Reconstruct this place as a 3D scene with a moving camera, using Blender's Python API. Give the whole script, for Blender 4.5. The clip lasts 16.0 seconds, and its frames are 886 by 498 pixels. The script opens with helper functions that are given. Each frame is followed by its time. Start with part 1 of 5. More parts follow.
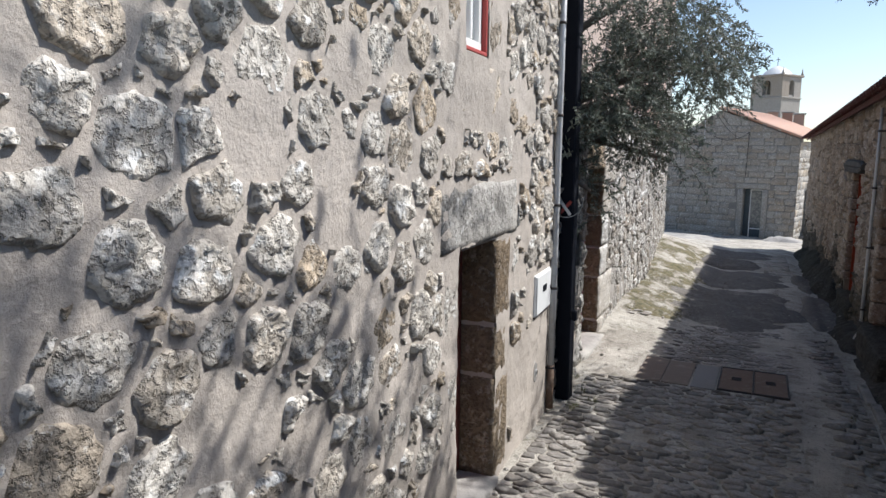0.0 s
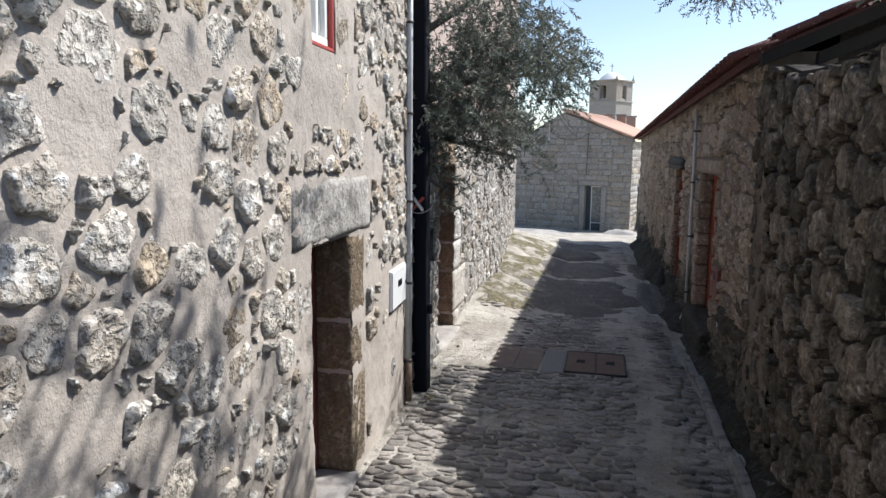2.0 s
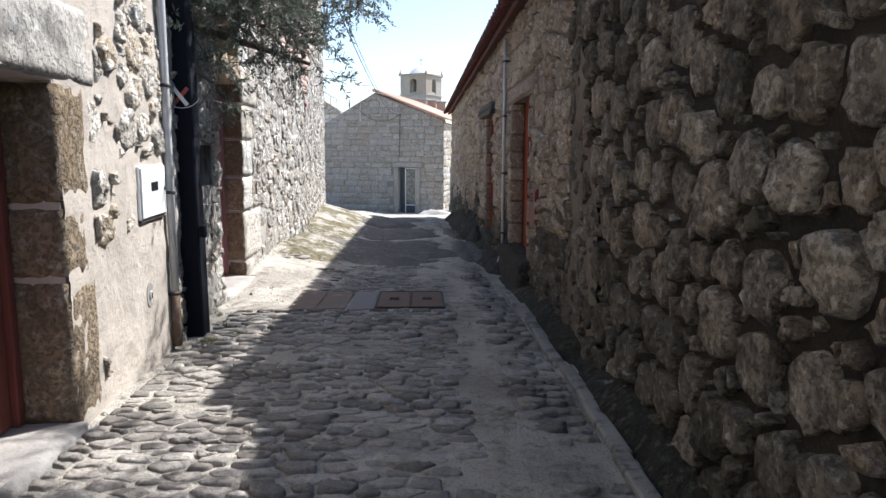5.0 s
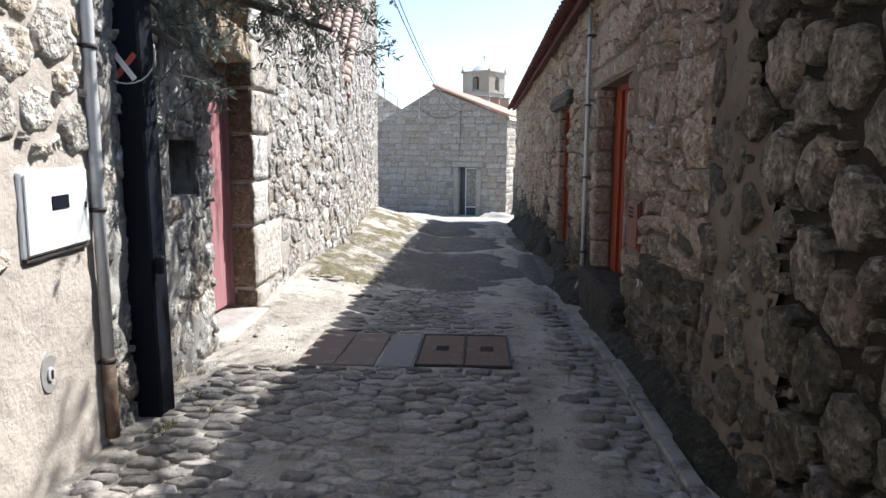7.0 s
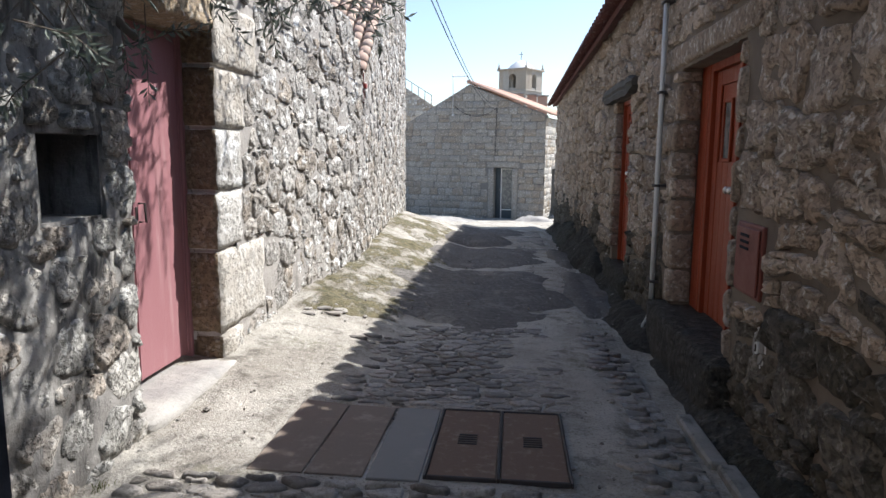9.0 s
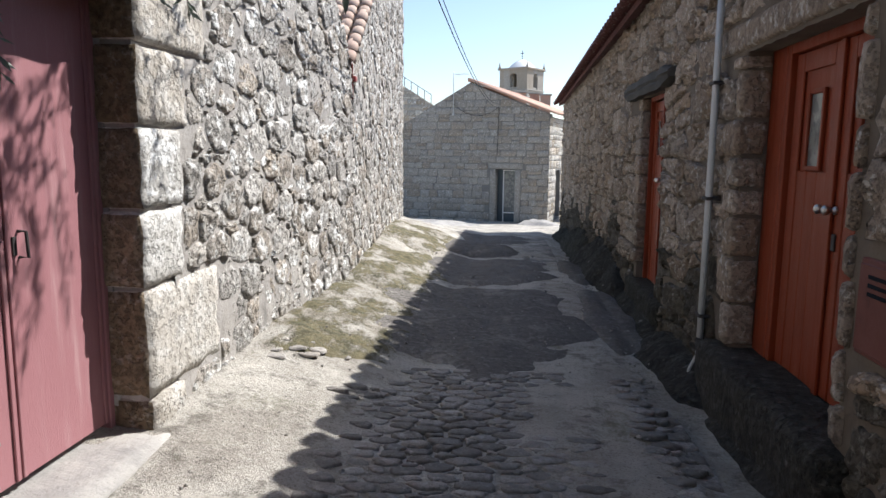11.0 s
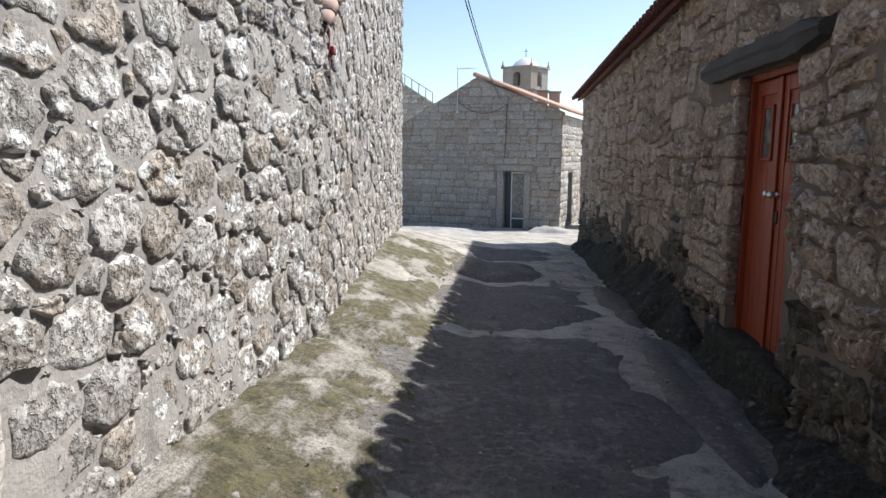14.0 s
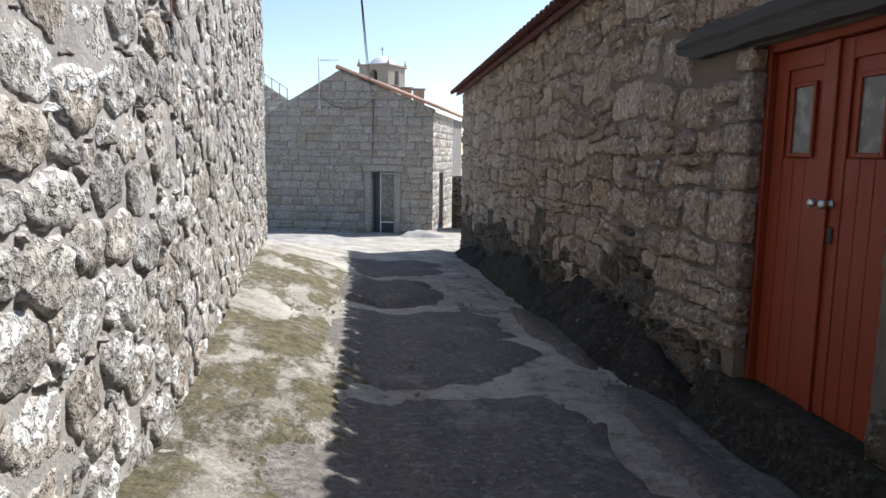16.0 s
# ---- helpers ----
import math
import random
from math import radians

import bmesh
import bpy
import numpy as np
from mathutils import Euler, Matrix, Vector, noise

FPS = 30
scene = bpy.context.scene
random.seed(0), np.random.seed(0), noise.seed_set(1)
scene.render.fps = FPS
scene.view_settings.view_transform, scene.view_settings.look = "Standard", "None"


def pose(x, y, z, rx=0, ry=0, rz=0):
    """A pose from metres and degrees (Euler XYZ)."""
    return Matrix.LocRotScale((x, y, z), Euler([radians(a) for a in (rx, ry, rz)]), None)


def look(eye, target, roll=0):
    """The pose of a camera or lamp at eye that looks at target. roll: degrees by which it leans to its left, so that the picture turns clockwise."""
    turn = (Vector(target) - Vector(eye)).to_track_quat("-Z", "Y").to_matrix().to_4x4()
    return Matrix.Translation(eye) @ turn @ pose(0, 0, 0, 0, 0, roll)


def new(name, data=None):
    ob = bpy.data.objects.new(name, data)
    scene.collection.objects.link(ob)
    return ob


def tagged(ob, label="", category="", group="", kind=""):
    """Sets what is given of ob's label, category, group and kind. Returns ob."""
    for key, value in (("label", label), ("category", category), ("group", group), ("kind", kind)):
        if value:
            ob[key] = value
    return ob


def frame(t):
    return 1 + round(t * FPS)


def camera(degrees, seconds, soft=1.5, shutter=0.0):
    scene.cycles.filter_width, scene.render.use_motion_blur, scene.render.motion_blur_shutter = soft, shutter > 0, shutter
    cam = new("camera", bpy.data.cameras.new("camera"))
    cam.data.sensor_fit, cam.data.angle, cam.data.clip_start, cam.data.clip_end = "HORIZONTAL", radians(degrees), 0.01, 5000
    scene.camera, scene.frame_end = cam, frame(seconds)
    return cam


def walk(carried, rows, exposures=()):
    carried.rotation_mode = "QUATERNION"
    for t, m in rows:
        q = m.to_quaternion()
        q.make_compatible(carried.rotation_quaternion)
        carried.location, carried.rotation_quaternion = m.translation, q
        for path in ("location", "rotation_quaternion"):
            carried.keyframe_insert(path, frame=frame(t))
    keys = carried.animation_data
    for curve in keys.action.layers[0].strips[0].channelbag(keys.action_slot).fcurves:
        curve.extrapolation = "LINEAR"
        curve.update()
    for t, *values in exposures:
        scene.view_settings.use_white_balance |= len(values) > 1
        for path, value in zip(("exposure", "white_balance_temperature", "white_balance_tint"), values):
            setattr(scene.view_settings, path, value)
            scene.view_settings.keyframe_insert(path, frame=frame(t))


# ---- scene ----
cam = camera(65.9, 16.0)
METRES, EYE, TILT, LEAN, TURN = 10.7, 2.43, 0.0, 0.0, 25.0
ROWS = [
    (0.0, 0.0, 0.0, 0.0, 0.1, -8.22, -0.69),
    (0.5, -0.0004, -0.0039, -0.0019, -2.47, -8.17, -0.69),
    (1.0, 0.0014, -0.0045, -0.002, -4.21, -8.11, -0.67),
    (1.5, 0.0029, -0.005, -0.002, -7.37, -8.07, -0.61),
    (2.0, 0.0032, -0.0051, -0.0025, -11.8, -8.07, -0.63),
    (2.5, 0.0044, -0.0032, -0.0148, -16.8, -7.96, -0.46),
    (3.0, 0.007, -0.0013, -0.0515, -21.34, -7.92, -0.36),
    (3.5, 0.0117, 0.0072, -0.0712, -24.66, -7.9, -0.25),
    (4.0, 0.0211, 0.0236, -0.0815, -27.18, -7.88, -0.21),
    (6.5, 0.1051, 0.1909, -0.0925, -25.02, -7.97, -0.32),
    (7.0, 0.1253, 0.2353, -0.0904, -21.91, -8.0, -0.33),
    (7.5, 0.1449, 0.274, -0.091, -21.51, -8.02, -0.38),
    (8.0, 0.1625, 0.3123, -0.0897, -19.77, -8.06, -0.44),
    (8.5, 0.1765, 0.3476, -0.09, -19.0, -8.09, -0.53),
    (9.0, 0.1867, 0.3789, -0.0892, -18.99, -8.08, -0.53),
    (11.5, 0.2331, 0.5097, -0.0861, -19.01, -8.08, -0.61),
    (12.0, 0.246, 0.5396, -0.0858, -19.01, -8.08, -0.59),
    (12.5, 0.2554, 0.5719, -0.0838, -19.01, -8.06, -0.59),
    (13.0, 0.2667, 0.6077, -0.0834, -18.97, -8.04, -0.6),
    (13.5, 0.2744, 0.6436, -0.0853, -18.95, -8.04, -0.59),
    (14.0, 0.282, 0.689, -0.086, -18.96, -8.03, -0.62),
    (14.5, 0.2906, 0.7341, -0.0874, -18.98, -8.06, -0.65),
    (15.0, 0.2953, 0.7814, -0.0853, -22.24, -8.0, -0.83),
    (15.5, 0.3015, 0.8273, -0.0886, -27.02, -7.91, -0.69),
    (16.0, 0.3113, 0.8664, -0.09, -31.0, -7.87, -0.69),
]
walk(cam, [(t, pose(0, 0, EYE, TILT, LEAN, TURN) @ pose(METRES * x, METRES * y, METRES * z, 90 + pitch, roll, yaw)) for t, x, y, z, yaw, pitch, roll in ROWS],
     [(0.0, 0.41), (2.0, 0.54), (4.0, 0.88), (6.5, 1.08), (8.0, 0.98), (9.0, 0.80), (12.0, 0.66), (14.5, 0.52), (16.0, 0.60)])

# ---- world, sun ----
SUN = Vector((2.34, 1.8, 3.45)).normalized()
world = bpy.data.worlds.new("sky")
scene.world = world
world.use_nodes = True
wn = world.node_tree.nodes
sky = wn.new("ShaderNodeTexSky")
sky.sky_type, sky.sun_disc = "NISHITA", False
sky.sun_elevation, sky.sun_rotation = math.asin(SUN.z), math.atan2(SUN.x, SUN.y)
sky.air_density, sky.dust_density, sky.ozone_density = 0.9, 0.7, 1.2
wn["Background"].inputs[1].default_value = 0.13
world.node_tree.links.new(sky.outputs[0], wn["Background"].inputs[0])
lamp = bpy.data.lights.new("sun", "SUN")
lamp.energy, lamp.angle, lamp.color = 5.0, radians(0.55), (1.0, 0.975, 0.95)
sun = new("sun", lamp)
sun.matrix_world = look((20, 20, 30), Vector((20, 20, 30)) - SUN)


# ---- materials ----
class Mat:
    """A node material in the making: every call adds a node and returns its output."""

    def __init__(self, name, rough=0.9, metal=0.0):
        self.m = bpy.data.materials.new(name)
        self.m.use_nodes = True
        self.t = self.m.node_tree
        self.b = self.t.nodes["Principled BSDF"]
        self.b.inputs["Roughness"].default_value = rough
        self.b.inputs["Metallic"].default_value = metal
        self.b.inputs["Specular IOR Level"].default_value = 0.3
        self.geo = self.t.nodes.new("ShaderNodeNewGeometry")
        self.pos = self.geo.outputs["Position"]

    def link(self, a, b):
        if isinstance(a, (int, float)):
            b.default_value = a
        elif isinstance(a, tuple):
            b.default_value = (*a, 1.0) if len(a) == 3 else a
        else:
            self.t.links.new(a, b)

    def noise(self, scale, detail=4.0, rough=0.6, vec=None, stretch=None):
        n = self.t.nodes.new("ShaderNodeTexNoise")
        n.inputs["Scale"].default_value, n.inputs["Detail"].default_value, n.inputs["Roughness"].default_value = scale, detail, rough
        vec = vec or self.pos
        if stretch:
            mp = self.t.nodes.new("ShaderNodeMapping")
            mp.inputs["Scale"].default_value = stretch
            self.t.links.new(vec, mp.inputs[0])
            vec = mp.outputs[0]
        self.t.links.new(vec, n.inputs["Vector"])
        return n.outputs["Fac"]

    def cells(self, scale):
        n = self.t.nodes.new("ShaderNodeTexVoronoi")
        n.inputs["Scale"].default_value = scale
        self.t.links.new(self.pos, n.inputs["Vector"])
        return n.outputs["Color"], n.outputs["Distance"]

    def ramp(self, fac, lo, hi, a=0.0, b=1.0):
        n = self.t.nodes.new("ShaderNodeMapRange")
        n.interpolation_type = "SMOOTHSTEP"
        self.link(fac, n.inputs[0])
        for i, v in enumerate((lo, hi, a, b)):
            n.inputs[i + 1].default_value = v
        return n.outputs[0]

    def mix(self, fac, a, b, kind="MIX"):
        n = self.t.nodes.new("ShaderNodeMix")
        n.data_type, n.blend_type = "RGBA", kind
        self.link(fac, n.inputs[0]), self.link(a, n.inputs[6]), self.link(b, n.inputs[7])
        return n.outputs[2]

    def math(self, op, a, b=0.0):
        n = self.t.nodes.new("ShaderNodeMath")
        n.operation = op
        self.link(a, n.inputs[0]), self.link(b, n.inputs[1])
        return n.outputs[0]

    def rand(self):
        ob = self.t.nodes.new("ShaderNodeObjectInfo")
        return self.math("FRACT", self.math("ADD", ob.outputs["Random"], self.geo.outputs["Random Per Island"]))

    def bump(self, height, dist, strength=1.0, base=None):
        n = self.t.nodes.new("ShaderNodeBump")
        n.inputs["Strength"].default_value, n.inputs["Distance"].default_value = strength, dist
        self.link(height, n.inputs["Height"])
        if base is not None:
            self.t.links.new(base, n.inputs["Normal"])
        return n.outputs[0]

    def done(self, colour, normal=None, rough=None):
        self.link(colour, self.b.inputs["Base Color"])
        if normal is not None:
            self.t.links.new(normal, self.b.inputs["Normal"])
        if rough is not None:
            self.link(rough, self.b.inputs["Roughness"])
        return self.m


def granite(name, pale, brown, dark, lichen=(0.62, 0.62, 0.6), lichen_from=0.6, dark_from=0.52, grain=1.0, relief=0.012, vary=0.3, fleck=0.5, dust=None, rough=0.92, pit=0.4):
    """Weathered granite: crystals, brown iron tint stone by stone, black stains, pale lichen."""
    m = Mat(name, 0.92)
    r = m.rand()
    tint = m.mix(m.ramp(r, 0.3, 0.98), pale, brown)
    value = m.ramp(m.math("FRACT", m.math("MULTIPLY", r, 13.7)), 0.0, 1.0, 1.1 - vary * 1.3, 1.1)
    tint = m.mix(1.0, tint, value, "MULTIPLY")
    speck = m.noise(70.0, 3.0, 0.7)
    col = m.mix(m.ramp(speck, 0.36, 0.52, 0.26, 0.0), tint, (0.05, 0.045, 0.04))
    col = m.mix(m.ramp(m.noise(17.0, 6.0, 0.72), 0.53, 0.62, 0.0, fleck), col, (0.74, 0.72, 0.67))
    stain = m.noise(4.2, 7.0, 0.72)
    col = m.mix(m.ramp(stain, dark_from, dark_from + 0.2, 0.0, 0.7), col, dark)
    lich = m.noise(6.5, 6.0, 0.65, stretch=(1.0, 1.0, 1.3))
    lm = m.math("MULTIPLY", m.ramp(lich, lichen_from, lichen_from + 0.09), m.ramp(m.math("FRACT", m.math("MULTIPLY", r, 7.3)), 0.3, 0.7, 0.25, 0.9))
    col = m.mix(lm, col, lichen)
    if dust:
        col = m.mix(m.ramp(m.noise(1.5, 9.0, 0.72), 0.52, 0.66, 0.0, 0.5), col, dust)
    pits = m.ramp(m.noise(28.0 * grain, 4.0, 0.65), 0.38, 0.52)
    # Pits are darkened in the colour too, as shade inside the hollows.
    col = m.mix(m.math("MULTIPLY", m.math("SUBTRACT", 1.0, pits), pit), col, dark)
    h = m.math("ADD", m.noise(13.0 * grain, 5.0, 0.58), m.math("MULTIPLY", pits, 0.30))
    m.b.inputs["Roughness"].default_value = rough
    return m.done(col, m.bump(h, relief * 2.3, 1.0))


def mortar(name, a, b, dark, dark_from=0.56, relief=0.006, streak=0.4):
    m = Mat(name, 0.95)
    col = m.mix(m.ramp(m.noise(1.6, 6.0, 0.65), 0.35, 0.65), a, b)
    col = m.mix(m.ramp(m.noise(60.0, 3.0, 0.7), 0.5, 0.75, 0.0, 0.35), col, (0.12, 0.11, 0.1))
    drip = m.noise(2.4, 6.0, 0.7, stretch=(1.6, 1.6, 0.35))
    col = m.mix(m.ramp(drip, dark_from, dark_from + 0.14, 0.0, streak), col, dark)
    h = m.math("ADD", m.noise(14.0, 6.0, 0.7), m.math("MULTIPLY", m.noise(70.0, 2.0), 0.06))
    return m.done(col, m.bump(h, relief * 2.4, 1.0))


GRANITE_A = granite("granite_pale_rubble", (0.602, 0.563, 0.503), (0.482, 0.391, 0.288), (0.22, 0.195, 0.165), (0.80, 0.80, 0.78), 0.54, 0.60, relief=0.015, pit=0.55)
GRANITE_C = granite("granite_lichened", (0.46, 0.435, 0.40), (0.40, 0.345, 0.285), (0.11, 0.105, 0.095), (0.82, 0.82, 0.80), 0.50, 0.51, relief=0.013, pit=0.5)
GRANITE_PALE = granite("granite_pale_quoin", (0.527, 0.51, 0.476), (0.459, 0.416, 0.357), (0.18, 0.17, 0.15), (0.84, 0.84, 0.82), 0.48, 0.56, relief=0.008, vary=0.15, pit=0.3)
GRANITE_L = granite("granite_smooth_lintel", (0.40, 0.388, 0.364), (0.35, 0.33, 0.30), (0.08, 0.077, 0.07), (0.52, 0.52, 0.50), 0.58, 0.44, relief=0.005, vary=0.1, fleck=0.2, pit=0.2)
GRANITE_B = granite("granite_stained", (0.552, 0.54, 0.504), (0.456, 0.396, 0.336), (0.04, 0.04, 0.037), (0.66, 0.66, 0.64), 0.58, 0.46)
MORTAR_B = mortar("mortar_stained", (0.425, 0.413, 0.388), (0.225, 0.213, 0.2), (0.04, 0.04, 0.04), 0.48, streak=0.8)
# Black moss; also colours stones that only lie in shade.
GRANITE_M = granite("granite_moss_and_shade", (0.136, 0.118, 0.096), (0.104, 0.088, 0.064), (0.02, 0.02, 0.016), (0.30, 0.29, 0.27), 0.62, 0.46, fleck=0.15)
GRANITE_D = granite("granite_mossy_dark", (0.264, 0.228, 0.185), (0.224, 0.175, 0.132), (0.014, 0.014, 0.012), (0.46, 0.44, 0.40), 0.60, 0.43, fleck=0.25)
# Near-black: mossy rock with the wall-foot shade mixed into its colour.
BLACKROCK = granite("rock_moss_and_shade", (0.044, 0.04, 0.0336), (0.0336, 0.032, 0.02), (0.014, 0.014, 0.011), (0.22, 0.21, 0.20), 0.62, 0.48, 0.7, 0.03, fleck=0.06)
GRANITE_R = granite("granite_warm_brown", (0.429, 0.351, 0.285), (0.377, 0.285, 0.211), (0.08, 0.067, 0.057), (0.50, 0.45, 0.40), 0.64, 0.55)
GRANITE_H = granite("granite_grey_blocks", (0.37, 0.345, 0.31), (0.335, 0.285, 0.23), (0.15, 0.14, 0.13), (0.52, 0.51, 0.48), 0.64, 0.6, 0.6, 0.012, 0.12)
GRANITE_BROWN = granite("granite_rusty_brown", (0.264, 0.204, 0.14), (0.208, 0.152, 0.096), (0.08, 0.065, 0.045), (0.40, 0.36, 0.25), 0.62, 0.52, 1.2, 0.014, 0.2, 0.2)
GRANITE_Q = granite("granite_cut_blocks", (0.50, 0.46, 0.40), (0.42, 0.32, 0.21), (0.10, 0.095, 0.09), (0.6, 0.6, 0.57), 0.60, 0.50, 1.3, 0.009)
COBBLE = granite("cobble_granite", (0.37, 0.345, 0.315), (0.29, 0.26, 0.23), (0.11, 0.104, 0.092), (0.46, 0.44, 0.41), 0.60, 0.55, 1.2, 0.004, 0.45, 0.15, rough=0.68)


def mossy_rock():
    """Pale weathered rock with olive-brown moss cushions."""
    m = Mat("bedrock_mossy", 0.95)
    col = m.mix(m.ramp(m.noise(3.0, 8.0, 0.7), 0.36, 0.62), (0.52, 0.49, 0.44), (0.34, 0.31, 0.26))
    col = m.mix(m.ramp(m.noise(50.0, 4.0, 0.7), 0.48, 0.66, 0.0, 0.5), col, (0.14, 0.13, 0.11))
    n = m.noise(2.3, 10.0, 0.74, stretch=(1.0, 0.55, 1.0))
    moss = m.ramp(n, 0.43, 0.53)
    col = m.mix(m.math("MULTIPLY", moss, 0.9), col, m.mix(m.ramp(m.noise(9.0, 6.0, 0.7), 0.4, 0.6), (0.17, 0.145, 0.075), (0.07, 0.066, 0.03)))
    h = m.math("ADD", m.noise(12.0, 8.0, 0.75), m.math("MULTIPLY", moss, 0.25))
    return m.done(col, m.bump(h, 0.05))


BEDROCK = mossy_rock()
MORTAR_A = mortar("mortar_pale", (0.486, 0.438, 0.389), (0.396, 0.356, 0.315), (0.22, 0.20, 0.185))
MORTAR_C = mortar("mortar_grey", (0.423, 0.396, 0.365), (0.333, 0.315, 0.293), (0.16, 0.155, 0.15), 0.56)
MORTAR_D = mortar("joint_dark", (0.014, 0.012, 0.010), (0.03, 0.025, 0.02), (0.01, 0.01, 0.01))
MORTAR_R = mortar("mortar_brown", (0.189, 0.158, 0.126), (0.133, 0.108, 0.0875), (0.08, 0.07, 0.06), 0.6)
MORTAR_H = mortar("joint_grey", (0.24, 0.23, 0.21), (0.20, 0.19, 0.18), (0.1, 0.1, 0.1))
CEMENT = mortar("cement_grey", (0.42, 0.40, 0.37), (0.27, 0.26, 0.25), (0.13, 0.12, 0.11), 0.55)


def ground_material():
    m = Mat("trodden_dirt", 0.96)
    col = m.mix(m.ramp(m.noise(1.1, 8.0, 0.7), 0.38, 0.62), (0.54, 0.51, 0.455), (0.34, 0.312, 0.272))
    col = m.mix(m.ramp(m.noise(4.3, 7.0, 0.75), 0.50, 0.66, 0.0, 0.75), col, (0.13, 0.12, 0.10))
    col = m.mix(m.ramp(m.noise(26.0, 5.0, 0.75), 0.5, 0.68, 0.0, 0.55), col, (0.55, 0.52, 0.47))
    col = m.mix(m.ramp(m.noise(70.0, 3.0, 0.7), 0.53, 0.66, 0.0, 0.6), col, (0.12, 0.11, 0.09))
    col = m.mix(m.ramp(m.noise(1.7, 6.0, 0.75, stretch=(1.0, 0.7, 1.0)), 0.56, 0.68, 0.0, 0.6), col, (0.12, 0.12, 0.06))
    h = m.math("ADD", m.noise(9.0, 8.0, 0.75), m.math("MULTIPLY", m.noise(60.0, 4.0, 0.7), 0.3))
    return m.done(col, m.bump(h, 0.04))


def paint(name, colour, worn, rough=0.55, scale=6.0, metal=0.0, grain=None):
    m = Mat(name, rough, metal)
    n = m.noise(scale, 7.0, 0.7, stretch=grain)
    col = m.mix(m.ramp(n, 0.5, 0.75, 0.0, 0.75), colour, worn)
    col = m.mix(m.ramp(m.noise(60.0, 3.0), 0.62, 0.75, 0.0, 0.3), col, worn)
    return m.done(col, m.bump(m.noise(40.0, 5.0, 0.7, stretch=grain), 0.002), m.ramp(n, 0.3, 0.8, rough - 0.1, rough + 0.15))


def tile_material(name, a, b, c):
    m = Mat(name, 0.85)
    col = m.mix(m.rand(), a, b)
    col = m.mix(m.ramp(m.noise(9.0, 6.0, 0.7), 0.5, 0.7, 0.0, 0.7), col, c)
    col = m.mix(m.ramp(m.noise(40.0, 3.0), 0.58, 0.7, 0.0, 0.5), col, (0.45, 0.42, 0.36))
    return m.done(col, m.bump(m.noise(50.0, 4.0), 0.003))


def leaf_material(name, a, b):
    m = Mat(name, 0.5)
    col = m.mix(m.rand(), a, b)
    m.b.inputs["Specular IOR Level"].default_value = 0.5
    tr = m.t.nodes.new("ShaderNodeBsdfTranslucent")
    m.link(col, tr.inputs[0])
    mx = m.t.nodes.new("ShaderNodeMixShader")
    mx.inputs[0].default_value = 0.25
    out = m.t.nodes["Material Output"]
    m.t.links.new(m.b.outputs[0], mx.inputs[1])
    m.t.links.new(tr.outputs[0], mx.inputs[2])
    m.t.links.new(mx.outputs[0], out.inputs[0])
    return m.done(col)


GROUND = ground_material()
ORANGE = paint("orange_red_paint", (0.24, 0.043, 0.017), (0.17, 0.036, 0.018), 0.45, 5.0, 0.0, (3, 3, 0.3))
PINK = paint("faded_pink_paint", (0.35, 0.165, 0.18), (0.45, 0.28, 0.285), 0.6, 4.0, 0.0, (3, 3, 0.3))
MAROON = paint("dark_red_paint", (0.16, 0.05, 0.04), (0.10, 0.045, 0.04), 0.6, 6.0)
REDPAINT = paint("red_trim_paint", (0.42, 0.08, 0.07), (0.34, 0.1, 0.09), 0.55, 6.0)
WHITE = paint("white_paint", (0.78, 0.78, 0.76), (0.6, 0.58, 0.54), 0.45, 5.0)
BOXWHITE = paint("white_plastic", (0.76, 0.78, 0.78), (0.66, 0.66, 0.64), 0.4, 3.0)
ZINC = paint("galvanised_grey", (0.52, 0.53, 0.54), (0.36, 0.35, 0.34), 0.5, 7.0, 0.15)
BLACKIRON = paint("black_painted_steel", (0.008, 0.010, 0.016), (0.016, 0.017, 0.022), 0.72, 6.0)
RUST = paint("rusty_iron", (0.16, 0.105, 0.075), (0.33, 0.27, 0.22), 0.85, 16.0)
DARKIRON = paint("dark_iron", (0.05, 0.045, 0.045), (0.1, 0.07, 0.055), 0.7, 9.0)
STEEL = paint("worn_steel", (0.6, 0.6, 0.58), (0.45, 0.44, 0.42), 0.35, 9.0, 0.9)
OLDWOOD = paint("weathered_wood", (0.065, 0.062, 0.058), (0.13, 0.125, 0.12), 0.9, 5.0, 0.0, (6, 0.6, 6))
DARKWOOD = paint("dark_timber", (0.022, 0.02, 0.018), (0.04, 0.037, 0.034), 0.9, 5.0)
BLACKIRON.node_tree.nodes["Principled BSDF"].inputs["Specular IOR Level"].default_value = 0.1
BARK = paint("olive_bark", (0.14, 0.12, 0.10), (0.07, 0.06, 0.05), 0.95, 12.0)
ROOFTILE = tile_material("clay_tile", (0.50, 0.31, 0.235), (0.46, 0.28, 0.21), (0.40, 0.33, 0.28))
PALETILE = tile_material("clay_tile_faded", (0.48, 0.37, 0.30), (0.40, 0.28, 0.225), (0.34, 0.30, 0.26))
# Darker clay: the shade below the eaves is put into the colour.
EAVETILE = tile_material("clay_tile_shaded", (0.13, 0.05, 0.045), (0.10, 0.042, 0.038), (0.05, 0.04, 0.038))
LEAF = leaf_material("olive_leaf", (0.10, 0.122, 0.09), (0.24, 0.27, 0.23))
GRASS = leaf_material("grass_blade", (0.10, 0.13, 0.04), (0.24, 0.21, 0.10))
BLUEDOOR = paint("blue_grey_paint", (0.05, 0.07, 0.085), (0.09, 0.11, 0.12), 0.35, 4.0)
